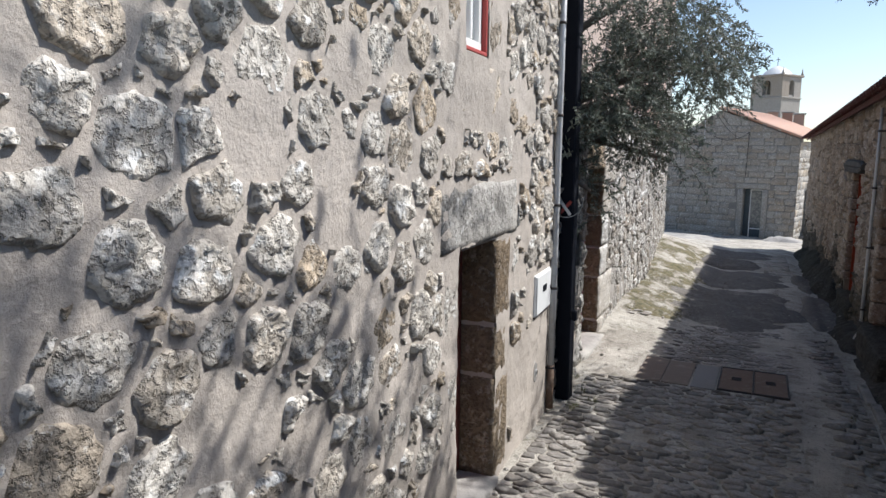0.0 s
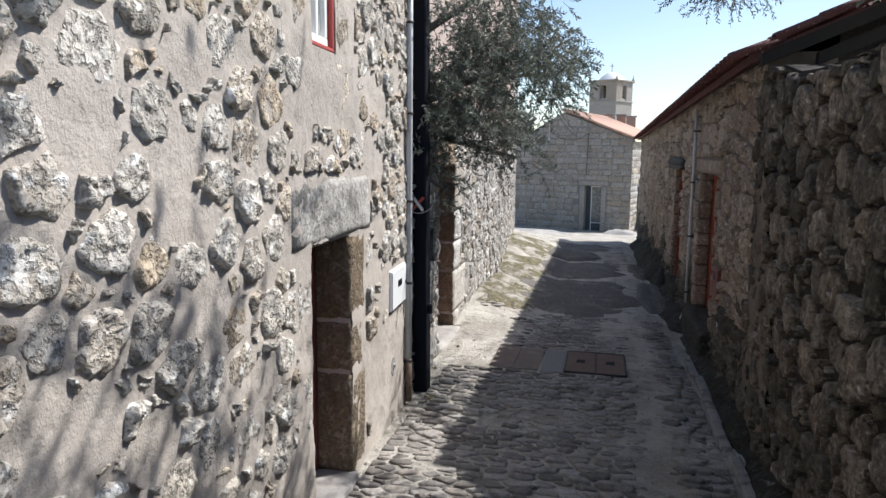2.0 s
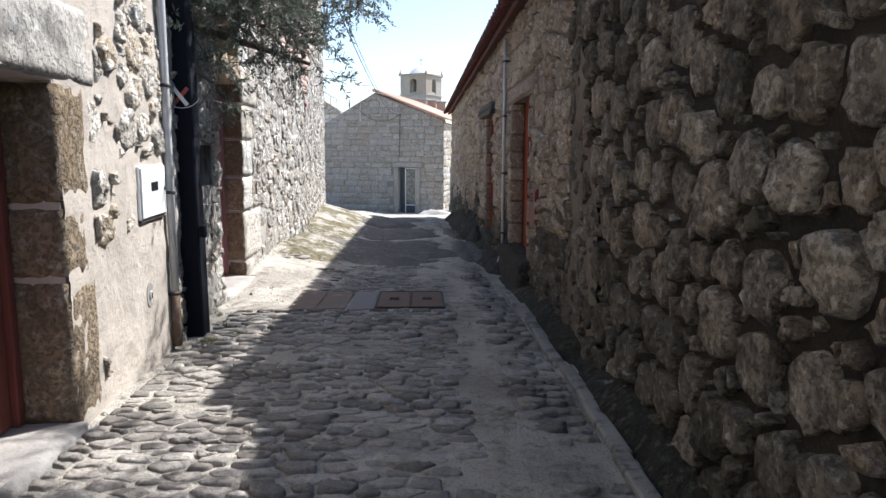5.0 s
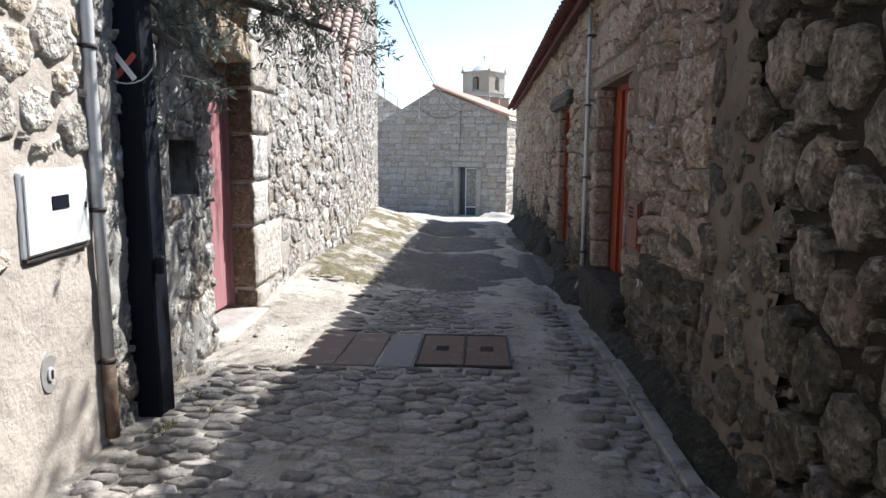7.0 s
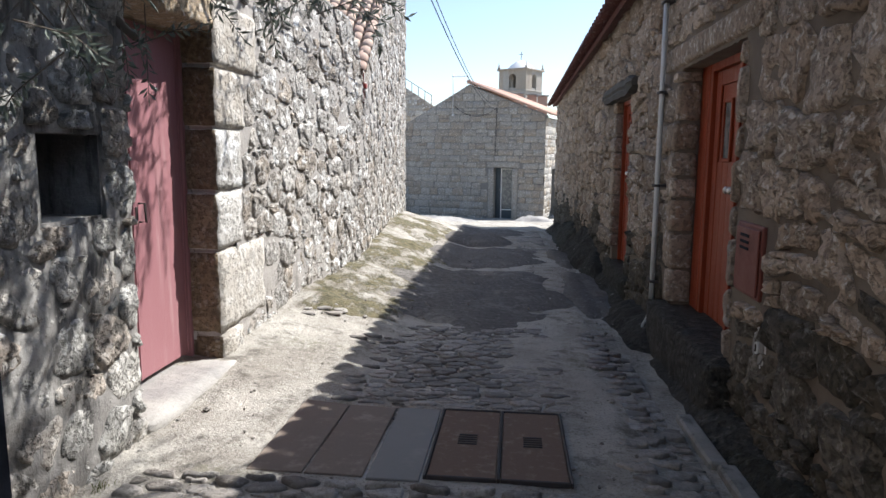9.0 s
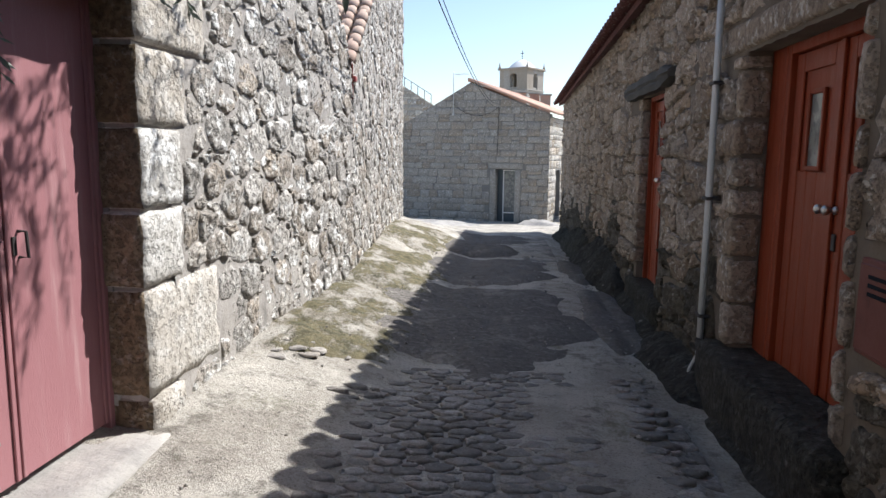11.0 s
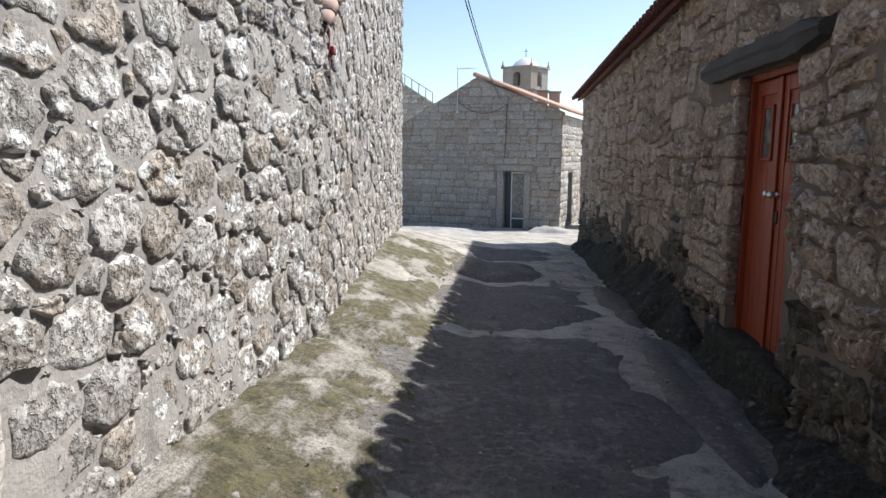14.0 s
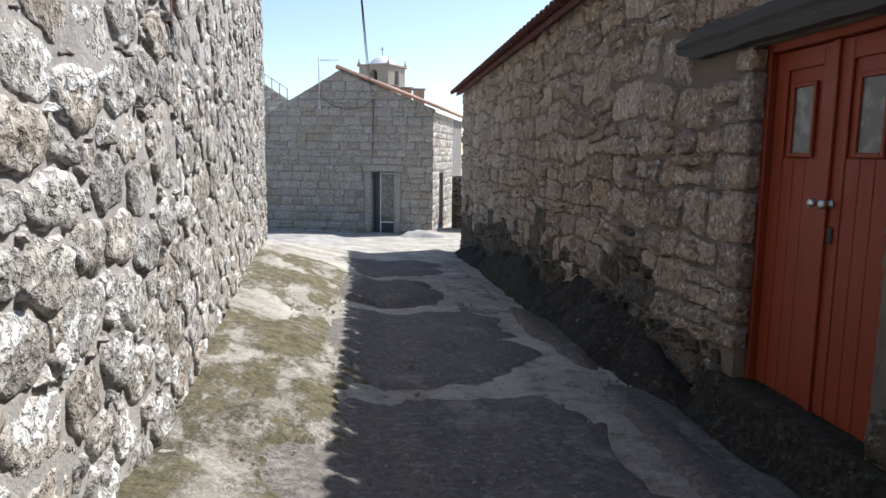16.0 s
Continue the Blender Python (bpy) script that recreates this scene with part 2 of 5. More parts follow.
DARKHOLE = paint("dark_interior", (0.03, 0.028, 0.026), (0.05, 0.045, 0.04), 0.95, 4.0)
CABLE = paint("black_cable", (0.03, 0.03, 0.032), (0.05, 0.05, 0.05), 0.6, 5.0)
GREYPAINT = paint("grey_patch", (0.235, 0.23, 0.222), (0.30, 0.285, 0.265), 0.9, 7.0)


def glass_material():
    m = Mat("window_glass", 0.06)
    m.b.inputs["Transmission Weight"].default_value = 0.85
    m.b.inputs["Specular IOR Level"].default_value = 0.5
    return m.done((0.75, 0.8, 0.8))


GLASS = glass_material()


# ---- building blocks ----
class Geo:
    """Collects corners and faces of one mesh."""

    def __init__(self):
        self.v, self.f = [], []

    def add(self, v, f):
        n = len(self.v)
        self.v += [tuple(p) for p in v]
        self.f += [tuple(i + n for i in q) for q in f]
        return self

    def block(self, x0, x1, y0, y1, z0, z1, b=0.004, fn=None):
        """A box with chamfered edges; fn maps its corners."""
        b = min(b, (x1 - x0) * 0.45, (y1 - y0) * 0.45, (z1 - z0) * 0.45)
        v, lo, hi = [], (x0, y0, z0), (x1, y1, z1)
        for c in range(8):
            s = [(c >> k) & 1 for k in range(3)]
            for a in range(3):
                v.append([(hi[k] if s[k] else lo[k]) + (0 if k == a else (-b if s[k] else b)) for k in range(3)])
        f = []
        for a in range(3):
            o, p = (a + 1) % 3, (a + 2) % 3
            for s in (0, 1):
                q = [(s << a) | (i << o) | (j << p) for i, j in ((0, 0), (1, 0), (1, 1), (0, 1))]
                q = [c * 3 + a for c in q]
                f.append(q if s else q[::-1])
            for i in (0, 1):
                for j in (0, 1):
                    ca, cb = (i << o) | (j << p), (1 << a) | (i << o) | (j << p)
                    q = [ca * 3 + o, cb * 3 + o, cb * 3 + p, ca * 3 + p]
                    f.append(q if (i ^ j) else q[::-1])
        for c in range(8):
            q = [c * 3, c * 3 + 1, c * 3 + 2]
            f.append(q if bin(c).count("1") % 2 else q[::-1])
        if fn:
            v = [fn(*p) for p in v]
        return self.add(v, f)

    def tube(self, pts, r, n=10, cap=True):
        """A round bar through points; r is one radius or one for each point."""
        pts = [Vector(p) for p in pts]
        rs = r if isinstance(r, (list, tuple)) else [r] * len(pts)
        v, f = [], []
        for i, p in enumerate(pts):
            d = (pts[min(i + 1, len(pts) - 1)] - pts[max(i - 1, 0)]).normalized()
            a = d.cross(Vector((0.31, 0.2, 0.93)) if abs(d.z) < 0.9 else Vector((1, 0, 0))).normalized()
            b = d.cross(a)
            v += [p + (a * math.cos(k * math.tau / n) + b * math.sin(k * math.tau / n)) * rs[i] for k in range(n)]
        for i in range(len(pts) - 1):
            f += [(i * n + k, i * n + (k + 1) % n, (i + 1) * n + (k + 1) % n, (i + 1) * n + k) for k in range(n)]
        if cap:
            f += [tuple(range(n))[::-1], tuple(range((len(pts) - 1) * n, len(pts) * n))]
        return self.add(v, f)

    def mesh(self, name, mat, smooth=False):
        me = bpy.data.meshes.new(name)
        me.from_pydata([tuple(p) for p in self.v], [], self.f)
        me.materials.append(mat)
        if smooth:
            me.polygons.foreach_set("use_smooth", [True] * len(me.polygons))
        me.update()
        return me

    def ob(self, name, mat, parent=None, label="", smooth=False, at=None):
        o = new(name, self.mesh(name, mat, smooth))
        if at:
            o.location = at
        if parent:
            o.parent = parent
        return tagged(o, label)


def thing(name, label, category, kind="", group=""):
    return tagged(new(name), label, category, group, kind)


def clip(poly, a, b, c):
    """The part of a polygon where a*x + b*y <= c."""
    out = []
    for i, p in enumerate(poly):
        q = poly[(i + 1) % len(poly)]
        dp, dq = a * p[0] + b * p[1] - c, a * q[0] + b * q[1] - c
        if dp <= 0:
            out.append(p)
        if dp * dq < 0:
            s = dp / (dp - dq)
            out.append((p[0] + s * (q[0] - p[0]), p[1] + s * (q[1] - p[1])))
    return out


def cells(u0, u1, w0, w1, r0, r1, aspect, rng, skew=2.0, tries=6000):
    """Irregular cells that fill a rectangle: big ones first, weighted by size. Returns (centre, polygon)."""
    s = 1.0 / aspect
    U0, U1 = u0 * s, u1 * s
    pts = np.zeros((0, 3))
    area = (U1 - U0) * (w1 - w0)
    radii = sorted((r0 + (r1 - r0) * rng.random() ** skew for _ in range(int(min(tries, area / (r0 * r0) * 1.2)))), reverse=True)
    acc = []
    for r in radii:
        for _ in range(7):
            x, y = rng.uniform(U0, U1), rng.uniform(w0, w1)
            if len(acc) == 0 or np.all((pts[:, 0] - x) ** 2 + (pts[:, 1] - y) ** 2 > ((pts[:, 2] + r) * 0.80) ** 2):
                acc.append((x, y, r))
                pts = np.array(acc)
                break
    out = []
    for x, y, r in acc:
        d = (pts[:, 0] - x) ** 2 + (pts[:, 1] - y) ** 2
        near = np.argsort(d)[1:22]
        poly = [(max(U0, x - 3.2 * r1), max(w0, y - 3.2 * r1)), (min(U1, x + 3.2 * r1), max(w0, y - 3.2 * r1)),
                (min(U1, x + 3.2 * r1), min(w1, y + 3.2 * r1)), (max(U0, x - 3.2 * r1), min(w1, y + 3.2 * r1))]
        for j in near:
            X, Y, R = pts[j]
            a, b = 2 * (X - x), 2 * (Y - y)
            poly = clip(poly, a, b, X * X + Y * Y - x * x - y * y - R * R + r * r)
            if len(poly) < 3:
                break
        if len(poly) >= 3:
            # trim far corners so that no stone grows much past its own size
            m = 3.0 * r
            for k in range(8):
                ca, sa = math.cos(k * math.pi / 4), math.sin(k * math.pi / 4)
                poly = clip(poly, ca, sa, ca * x + sa * y + m) if len(poly) >= 3 else poly
        if len(poly) >= 3:
            cx, cy = sum(p[0] for p in poly) / len(poly), sum(p[1] for p in poly) / len(poly)
            out.append(((cx * aspect, cy), [(p[0] * aspect, p[1]) for p in poly]))
    return out


def courses(u0, u1, w0, w1, h0, h1, l0, l1, rng):
    """Coursed blocks, slightly uneven, as (centre, polygon)."""
    out, w = [], w0
    while w < w1 - 0.02:
        h = min(rng.uniform(h0, h1), w1 - w)
        if w1 - (w + h) < h0 * 0.6:
            h = w1 - w
        u = u0 - rng.uniform(0, l0)
        while u < u1:
            l = rng.uniform(l0, l1)
            a, b = max(u, u0), min(u + l, u1)
            if b - a > 0.04:
                j = lambda: rng.uniform(-0.012, 0.012)
                split = rng.random() < 0.14 and h > 0.2
                for lo, hi in (((w, w + h * 0.5), (w + h * 0.5, w + h)) if split else ((w, w + h),)):
                    out.append((((a + b) / 2, (lo + hi) / 2), [(a, lo + j()), ((a + b) / 2, lo + j()), (b, lo + j()), (b, hi + j()), ((a + b) / 2, hi + j()), (a, hi + j())]))
            u += l
        w += h
    return out


def rubble(u0, u1, w0, w1, h0, h1, a0, a1, rng, jit=0.2, split=0.28):
    """Roughly coursed field stones: wavy courses, leaning joints, now and then two thin stones in one course."""
    lines = [w0]
    while lines[-1] < w1:
        lines.append(lines[-1] + rng.uniform(h0, h1))
    s = rng.uniform(0, 50)
    out = []
    for k in range(len(lines) - 1):
        h = lines[k + 1] - lines[k]
        line = lambda u, i: lines[i] + (0.55 * h1 * noise.noise((u * 0.9, i * 0.35, s)) + 0.25 * h0 * noise.noise((u * 3.1, i * 2.0, s + 9)))
        u, lean = u0 - rng.uniform(0, h), 0.0
        while u < u1:
            lw = h * rng.uniform(a0, a1)
            nl = rng.uniform(-jit, jit) * h
            lo = lambda x: line(x, k)
            hi = lambda x: line(x, k + 1)
            cut = rng.uniform(0.38, 0.62) if rng.random() < split else None
            for f0, f1 in (((0, cut), (cut, 1)) if cut else ((0, 1),)):
                P = lambda x, f: (x, lo(x) + (hi(x) - lo(x)) * f)
                L = lambda f: u + lean * (f - 0.5) * 2
                R = lambda f: u + lw + nl * (f - 0.5) * 2
                jj = lambda p: (p[0] + rng.uniform(-0.5, 0.5) * jit * h * 0.4, p[1] + rng.uniform(-0.5, 0.5) * jit * h * 0.5)
                fm = (f0 + f1) / 2
                poly = [jj(P(L(f0), f0)), jj(P((L(f0) + R(f0)) / 2, f0)), jj(P(R(f0), f0)), jj(P(R(fm), fm)), jj(P(R(f1), f1)), jj(P((L(f1) + R(f1)) / 2, f1)), jj(P(L(f1), f1)), jj(P(L(fm), fm))]
                for a, b, c in ((-1, 0, -u0), (1, 0, u1), (0, -1, -w0), (0, 1, w1)):
                    poly = clip(poly, a, b, c) if len(poly) >= 3 else poly
                if len(poly) >= 3:
                    out.append(((sum(p[0] for p in poly) / len(poly), sum(p[1] for p in poly) / len(poly)), poly))
            u += lw
            lean = nl
    return out


def resample(poly, n):
    pts = [Vector(p) for p in poly]
    seg = [(pts[(i + 1) % len(pts)] - pts[i]).length for i in range(len(pts))]
    total, out, i, acc = sum(seg), [], 0, 0.0
    for k in range(n):
        s = k * total / n
        while acc + seg[i] < s and i < len(seg) - 1:
            acc += seg[i]
            i += 1
        out.append(pts[i].lerp(pts[(i + 1) % len(pts)], (s - acc) / max(seg[i], 1e-6)))
    return out


def stone_shape(poly, joint, proud, rng, n=18, rough=0.25, rings=((1.0, -0.6), (0.985, 0.35), (0.94, 0.85), (0.72, 1.0), (0.42, 1.0)), soften=0, edge=0.05):
    """One stone in wall space: a rough, nearly flat face over a shrunk polygon. Returns centre, corners (u, w, n), faces."""
    for _ in range(soften):
        poly = [q for i, p in enumerate(poly) for q in ((p[0] * 0.8 + poly[(i + 1) % len(poly)][0] * 0.2, p[1] * 0.8 + poly[(i + 1) % len(poly)][1] * 0.2),
                                                       (p[0] * 0.2 + poly[(i + 1) % len(poly)][0] * 0.8, p[1] * 0.2 + poly[(i + 1) % len(poly)][1] * 0.8))]
    ring = resample(poly, n)
    c = sum(ring, Vector((0, 0))) / n
    rm = sum((p - c).length for p in ring) / n
    seed = rng.uniform(0, 90)
    out = []
    for p in ring:
        d = p - c
        k = max(0.35, 1 - joint / max(d.length, 0.01))
        k *= 1 + edge * 2.4 * noise.noise((d.x / rm * 1.7, d.y / rm * 1.7, seed)) + rng.uniform(-edge, edge) * 0.6
        out.append(d * k)
    lean = (rng.uniform(-0.3, 0.3), rng.uniform(-0.3, 0.3))
    v, f = [], []
    for s, d in rings:
        for p in out:
            h = proud * d
            if d > 0:
                h *= 1 + (lean[0] * p.x + lean[1] * p.y) * s / max(rm, 0.02)
                h += proud * rough * 1.6 * noise.noise((p.x * s * 14, p.y * s * 14, seed + 5)) + proud * rough * 1.1 * noise.noise((p.x * s * 45, p.y * s * 45, seed + 8)) + proud * rough * 0.6 * s * s * rng.uniform(-0.5, 0.5)
            t = s * (1 + 0.04 * s * rng.uniform(-1, 1)) if 0 < d else s
            v.append((p.x * t, p.y * t, h))
    v.append((0, 0, sum(q[2] for q in v[-n:]) / n))
    m = len(rings)
    for r in range(m - 1):
        f += [(r * n + i, r * n + (i + 1) % n, (r + 1) * n + (i + 1) % n, (r + 1) * n + i) for i in range(n)]
    f += [((m - 1) * n + i, (m - 1) * n + (i + 1) % n, m * n) for i in range(n)]
    return c, v, f


def rough_block(face, u0, u1, n0, n1, w0, w1, amp=0.008, cuts=7, round_off=0.02):
    """A hewn block in wall space: worn edges and an uneven face."""
    g, k = Geo(), cuts
    seed = (u0 * 7.3 + w0 * 3.1) % 50
    hx, hy, hz = (u1 - u0) / 2, (n1 - n0) / 2, (w1 - w0) / 2
    ids = {}

    def vid(i, j, l):
        if (i, j, l) not in ids:
            p = [2 * i / k - 1, 2 * j / k - 1, 2 * l / k - 1]
            d = [h - abs(c) * h for c, h in zip(p, (hx, hy, hz))]
            q = [c * h for c, h in zip(p, (hx, hy, hz))]
            near = sorted(range(3), key=lambda a: d[a])
            if d[near[1]] < 1e-6:
                for a in near[:2] + ([near[2]] if d[near[2]] < 1e-6 else []):
                    q[a] -= math.copysign(min(round_off, (hx, hy, hz)[a] * 0.3), q[a]) * (0.55 + 0.5 * noise.noise((i * 0.7 + seed, j * 0.7, l * 0.7)))
            x, y, z = q[0] + (u0 + u1) / 2, q[1] + (n0 + n1) / 2, q[2] + (w0 + w1) / 2
            e = [amp * (noise.noise((x * 9 + s, y * 9 + seed, z * 9)) + 0.6 * noise.noise((x * 28, y * 28 + s, z * 28 + seed))) for s in (0, 20, 40)]
            ids[(i, j, l)] = len(g.v)
            g.v.append(tuple(face.at(x + e[0] * 0.7, z + e[2] * 0.7, y + e[1])))
        return ids[(i, j, l)]

    for a in range(k):
        for b in range(k):
            for s in (0, k):
                for q in ([(s, a, b), (s, a + 1, b), (s, a + 1, b + 1), (s, a, b + 1)], [(a, s, b), (a, s, b + 1), (a + 1, s, b + 1), (a + 1, s, b)], [(a, b, s), (a + 1, b, s), (a + 1, b + 1, s), (a, b + 1, s)]):
                    q = [vid(*t) for t in q]
                    g.f.append(tuple(q) if (s == k) ^ (face.flip > 0) else tuple(q[::-1]))
    return g


class Face:
    """A wall's plane: u runs along it from p to q, w is height, n stands out of it (to the right of u when flip is -1)."""

    def __init__(self, p, q, flip=1):
        self.p, self.d = Vector((*p, 0)), Vector((q[0] - p[0], q[1] - p[1], 0))
        self.length = self.d.length
        self.d.normalize()
        self.n = Vector((-self.d.y, self.d.x, 0)) * flip
        self.flip = flip

    def at(self, u, w, n=0.0):
        return self.p + self.d * u + self.n * n + Vector((0, 0, w))

    def mesh_fn(self, u, n, w):
        return self.at(u, w, n)


def wall_body(name, face, top, bottom, thick, holes, mat, label, steps=()):
    """A wall with real openings; top is a function of u. The front is the face's plane."""
    us = sorted({0.0, face.length, *steps, *[h[0] for h in holes], *[h[1] for h in holes]})
    ws = sorted({bottom, 1e9, *[h[2] for h in holes], *[h[3] for h in holes]})
    solid = lambda i, j: 0 <= i < len(us) - 1 and 0 <= j < len(ws) - 1 and not any(h[0] - 1e-6 <= us[i] and us[i + 1] <= h[1] + 1e-6 and h[2] - 1e-6 <= ws[j] and ws[j + 1] <= h[3] + 1e-6 for h in holes)
    g, ids = Geo(), {}

    def vid(i, j, back):
        key = (i, j, back)
        if key not in ids:
            w = top(us[i]) if ws[j] > 1e8 else ws[j]
            ids[key] = len(g.v)
            g.v.append(tuple(face.at(us[i], w, -thick if back else 0.0)))
        return ids[key]

    def quad(*q):
        g.f.append(q if face.flip < 0 else q[::-1])

    for i in range(len(us) - 1):
        for j in range(len(ws) - 1):
            if not solid(i, j):
                continue
            quad(vid(i, j, 0), vid(i + 1, j, 0), vid(i + 1, j + 1, 0), vid(i, j + 1, 0))
            quad(vid(i, j, 1), vid(i, j + 1, 1), vid(i + 1, j + 1, 1), vid(i + 1, j, 1))
            for (a, b), (c, d), (e, f) in (((i - 1, j), (i, j), (i, j + 1)), ((i + 1, j), (i + 1, j + 1), (i + 1, j)), ((i, j - 1), (i + 1, j), (i, j)), ((i, j + 1), (i, j + 1), (i + 1, j + 1))):
                if not solid(a, b):
                    quad(vid(c, d, 0), vid(e, f, 0), vid(e, f, 1), vid(c, d, 1))
    o = g.ob(name, mat)
    return tagged(o, label, "wall", kind="structure")


def set_stones(wall, face, found, holes, top, mat, joint, proud, rng, near, n=18, limit=300, rough=0.3, name="stone", skip=None, gap=0.012, soften=0, rings=None, edge=0.05, other=None):
    """Lays stones on a wall. Those nearest to u = near become parts of it, the rest one joined part."""
    made = []
    for c, poly in found:
        for u0, u1, w0, w1 in holes:
            du, dw = max(u0 - c[0], c[0] - u1), max(w0 - c[1], c[1] - w1)
            if max(du, dw) <= 0:
                poly = []
                break
            if du >= dw:
                poly = clip(poly, 1, 0, u0 - gap) if c[0] < u0 else clip(poly, -1, 0, -u1 - gap)
            else:
                poly = clip(poly, 0, 1, w0 - gap) if c[1] < w0 else clip(poly, 0, -1, -w1 - gap)
            if len(poly) < 3:
                break
        if len(poly) < 3 or (skip and skip(*c)):
            continue
        t0, t1 = top(c[0] - 0.2), top(c[0] + 0.2)
        sl = (t1 - t0) / 0.4
        poly = clip(poly, -sl, 1, top(c[0]) - sl * c[0] - 0.01)
        if len(poly) < 3:
            continue
        us, ws = [p[0] for p in poly], [p[1] for p in poly]
        if max(us) - min(us) < 0.035 or max(ws) - min(ws) < 0.03:
            continue
        pr = proud * rng.uniform(0.55, 1.35)
        kw = {"rings": rings} if rings else {}
        made.append(stone_shape(poly, joint * rng.uniform(0.6, 1.5), pr, rng, n, rough, soften=soften, edge=edge, **kw))
    made.sort(key=lambda s: abs(s[0].x - near))
    rest, mossy = Geo(), Geo()
    for k, (c, v, f) in enumerate(made):
        o = face.at(c.x, c.y)
        vs = [face.d * a + face.n * d + Vector((0, 0, b)) for a, b, d in v]
        if face.flip > 0:
            f = [q[::-1] for q in f]
        if k < limit:
            Geo().add(vs, f).ob(name, other[0] if other and other[1](c.x, c.y) else mat, wall, smooth=True, at=o)
        else:
            (mossy if other and other[1](c.x, c.y) else rest).add([p + o for p in vs], f)
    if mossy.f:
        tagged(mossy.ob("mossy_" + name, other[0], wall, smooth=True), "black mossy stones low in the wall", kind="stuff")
    if rest.f:
        tagged(rest.ob(name + "_rest", mat, wall, smooth=True), "small stones of the same wall", kind="stuff")


def mortar_skin(wall, face, u0, u1, w0, w1, step, holes, top, mat, lo, hi, seed):
    """Uneven mortar that laps over the edges of the stones."""
    g, ids = Geo(), {}
    nu, nw = int((u1 - u0) / step), int((w1 - w0) / step)
    gone = lambda u, w: w > top(u) - 0.03 or any(a - 0.012 < u < b + 0.012 and c - 0.012 < w < d + 0.012 for a, b, c, d in holes)

    def vid(i, j):
        if (i, j) not in ids:
            u, w = u0 + i * step, w0 + j * step
            h = 0.5 + 0.65 * noise.noise((u * 1.7, w * 1.7, seed)) + 0.55 * noise.noise((u * 5.5, w * 5.5, seed + 3)) + 0.25 * noise.noise((u * 15, w * 15, seed + 7))
            du, dw = 0.35 * step * noise.noise((u * 21, w * 21, seed)), 0.35 * step * noise.noise((u * 21, w * 21, seed + 5))
            ids[(i, j)] = len(g.v)
            g.v.append(tuple(face.at(u + du, w + dw, max(0.003, lo + (hi - lo) * h))))
        return ids[(i, j)]

    for i in range(nu):
        for j in range(nw):
            if not gone(u0 + (i + 0.5) * step, w0 + (j + 0.5) * step):
                q = (vid(i, j), vid(i + 1, j), vid(i + 1, j + 1), vid(i, j + 1))
                g.f.append(q if face.flip < 0 else q[::-1])
    tagged(g.ob("mortar", mat, wall, smooth=True), "uneven hand-laid mortar between the stones")


def lerp_table(t, rows):
    for (a, va), (b, vb) in zip(rows, rows[1:]):
        if t <= b:
            k = max(0.0, (t - a) / (b - a))
            return va + (vb - va) * k
    return rows[-1][1]


def ground_z(x, y):
    """Height of the lane: it falls gently ahead and rises to the wall on its left."""
    z = lerp_table(y, ((-6, 0.02), (5, 0.0), (7.5, -0.03), (10, -0.12), (14.5, -0.25), (19, -0.42), (23, -0.62), (27, -0.9), (35, -1.5), (60, -1.6), (4000, -1.6)))
    c = lerp_table(y, ((7.5, 0.0), (9, 0.12), (10.5, 0.27), (12, 0.24), (14, 0.3), (17, 0.34), (22, 0.27), (27, 0.05), (35, 0.0), (60, 0.0)))
    z += c * max(0.0, -0.8 - max(x, -3.0))
    if 2 < y < 28:
        z -= 0.07 * max(0.0, min(1.0, (x - 0.75) / 0.3))
    return z


# ---- ground: one sheet to the horizon ----
def build_ground():
    far = [6, 8, 12, 20, 40, 100, 300, 1000, 3000]
    xs = [-a for a in far[::-1]] + [-4.6 + 0.1 * i for i in range(93)] + far
    ys = [-3000, -600, -150, -40, -15] + [-8 + 0.25 * i for i in range(28)] + [-1 + 0.11 * i for i in range(230)] + [24.5 + 0.5 * i for i in range(30)] + [42, 48, 60, 90, 150, 400, 1000, 3000]
    g = Geo()
    for y in ys:
        for x in xs:
            z = ground_z(max(-4.6, min(4.6, x)), y)
            if abs(x) < 5 and -8 < y < 42:
                z += 0.022 * noise.noise((x * 1.3, y * 1.3, 0)) + 0.010 * noise.noise((x * 5, y * 5, 3))
            g.v.append((x, y, z))
    n = len(xs)
    g.f = [(j * n + i, j * n + i + 1, (j + 1) * n + i + 1, (j + 1) * n + i) for j in range(len(ys) - 1) for i in range(n - 1)]
    return tagged(g.ob("ground", GROUND, smooth=True), "dusty trodden earth and worn cement of the lane", "ground", kind="structure")


ground = build_ground()
RNG = random.Random(11)
U = lambda face, y: (y - face.p.y) / face.d.y  # place along a wall from its y


# ---- the left house: pale rubble with wide mortar joints ----
FA = Face((-1.30, -4.0), (-1.745, 6.12), -1)
FA_TOP = lambda u: 5.4
ua = lambda y: U(FA, y)
DOOR_A = (ua(3.72), ua(4.46), 0.06, 1.82)
WIN_A = (ua(3.80), ua(4.20), 3.02, 3.85)
wall_a = wall_body("wall_left_house", FA, FA_TOP, -0.4, 0.5, [DOOR_A, WIN_A], MORTAR_A, "pale mortared granite rubble wall of the left house")
LINTEL_A = (ua(3.42), ua(4.92), 1.82, 2.24)
JAMBS_A = [(ua(3.50), ua(3.72), 0.0, 1.82), (ua(4.46), ua(4.80), 0.0, 1.82)]
WINSTONE = [(ua(3.45), ua(3.80), 2.95, 3.95), (ua(4.20), ua(4.55), 2.75, 3.95), (ua(3.65), ua(4.6), 2.55, 3.02)]


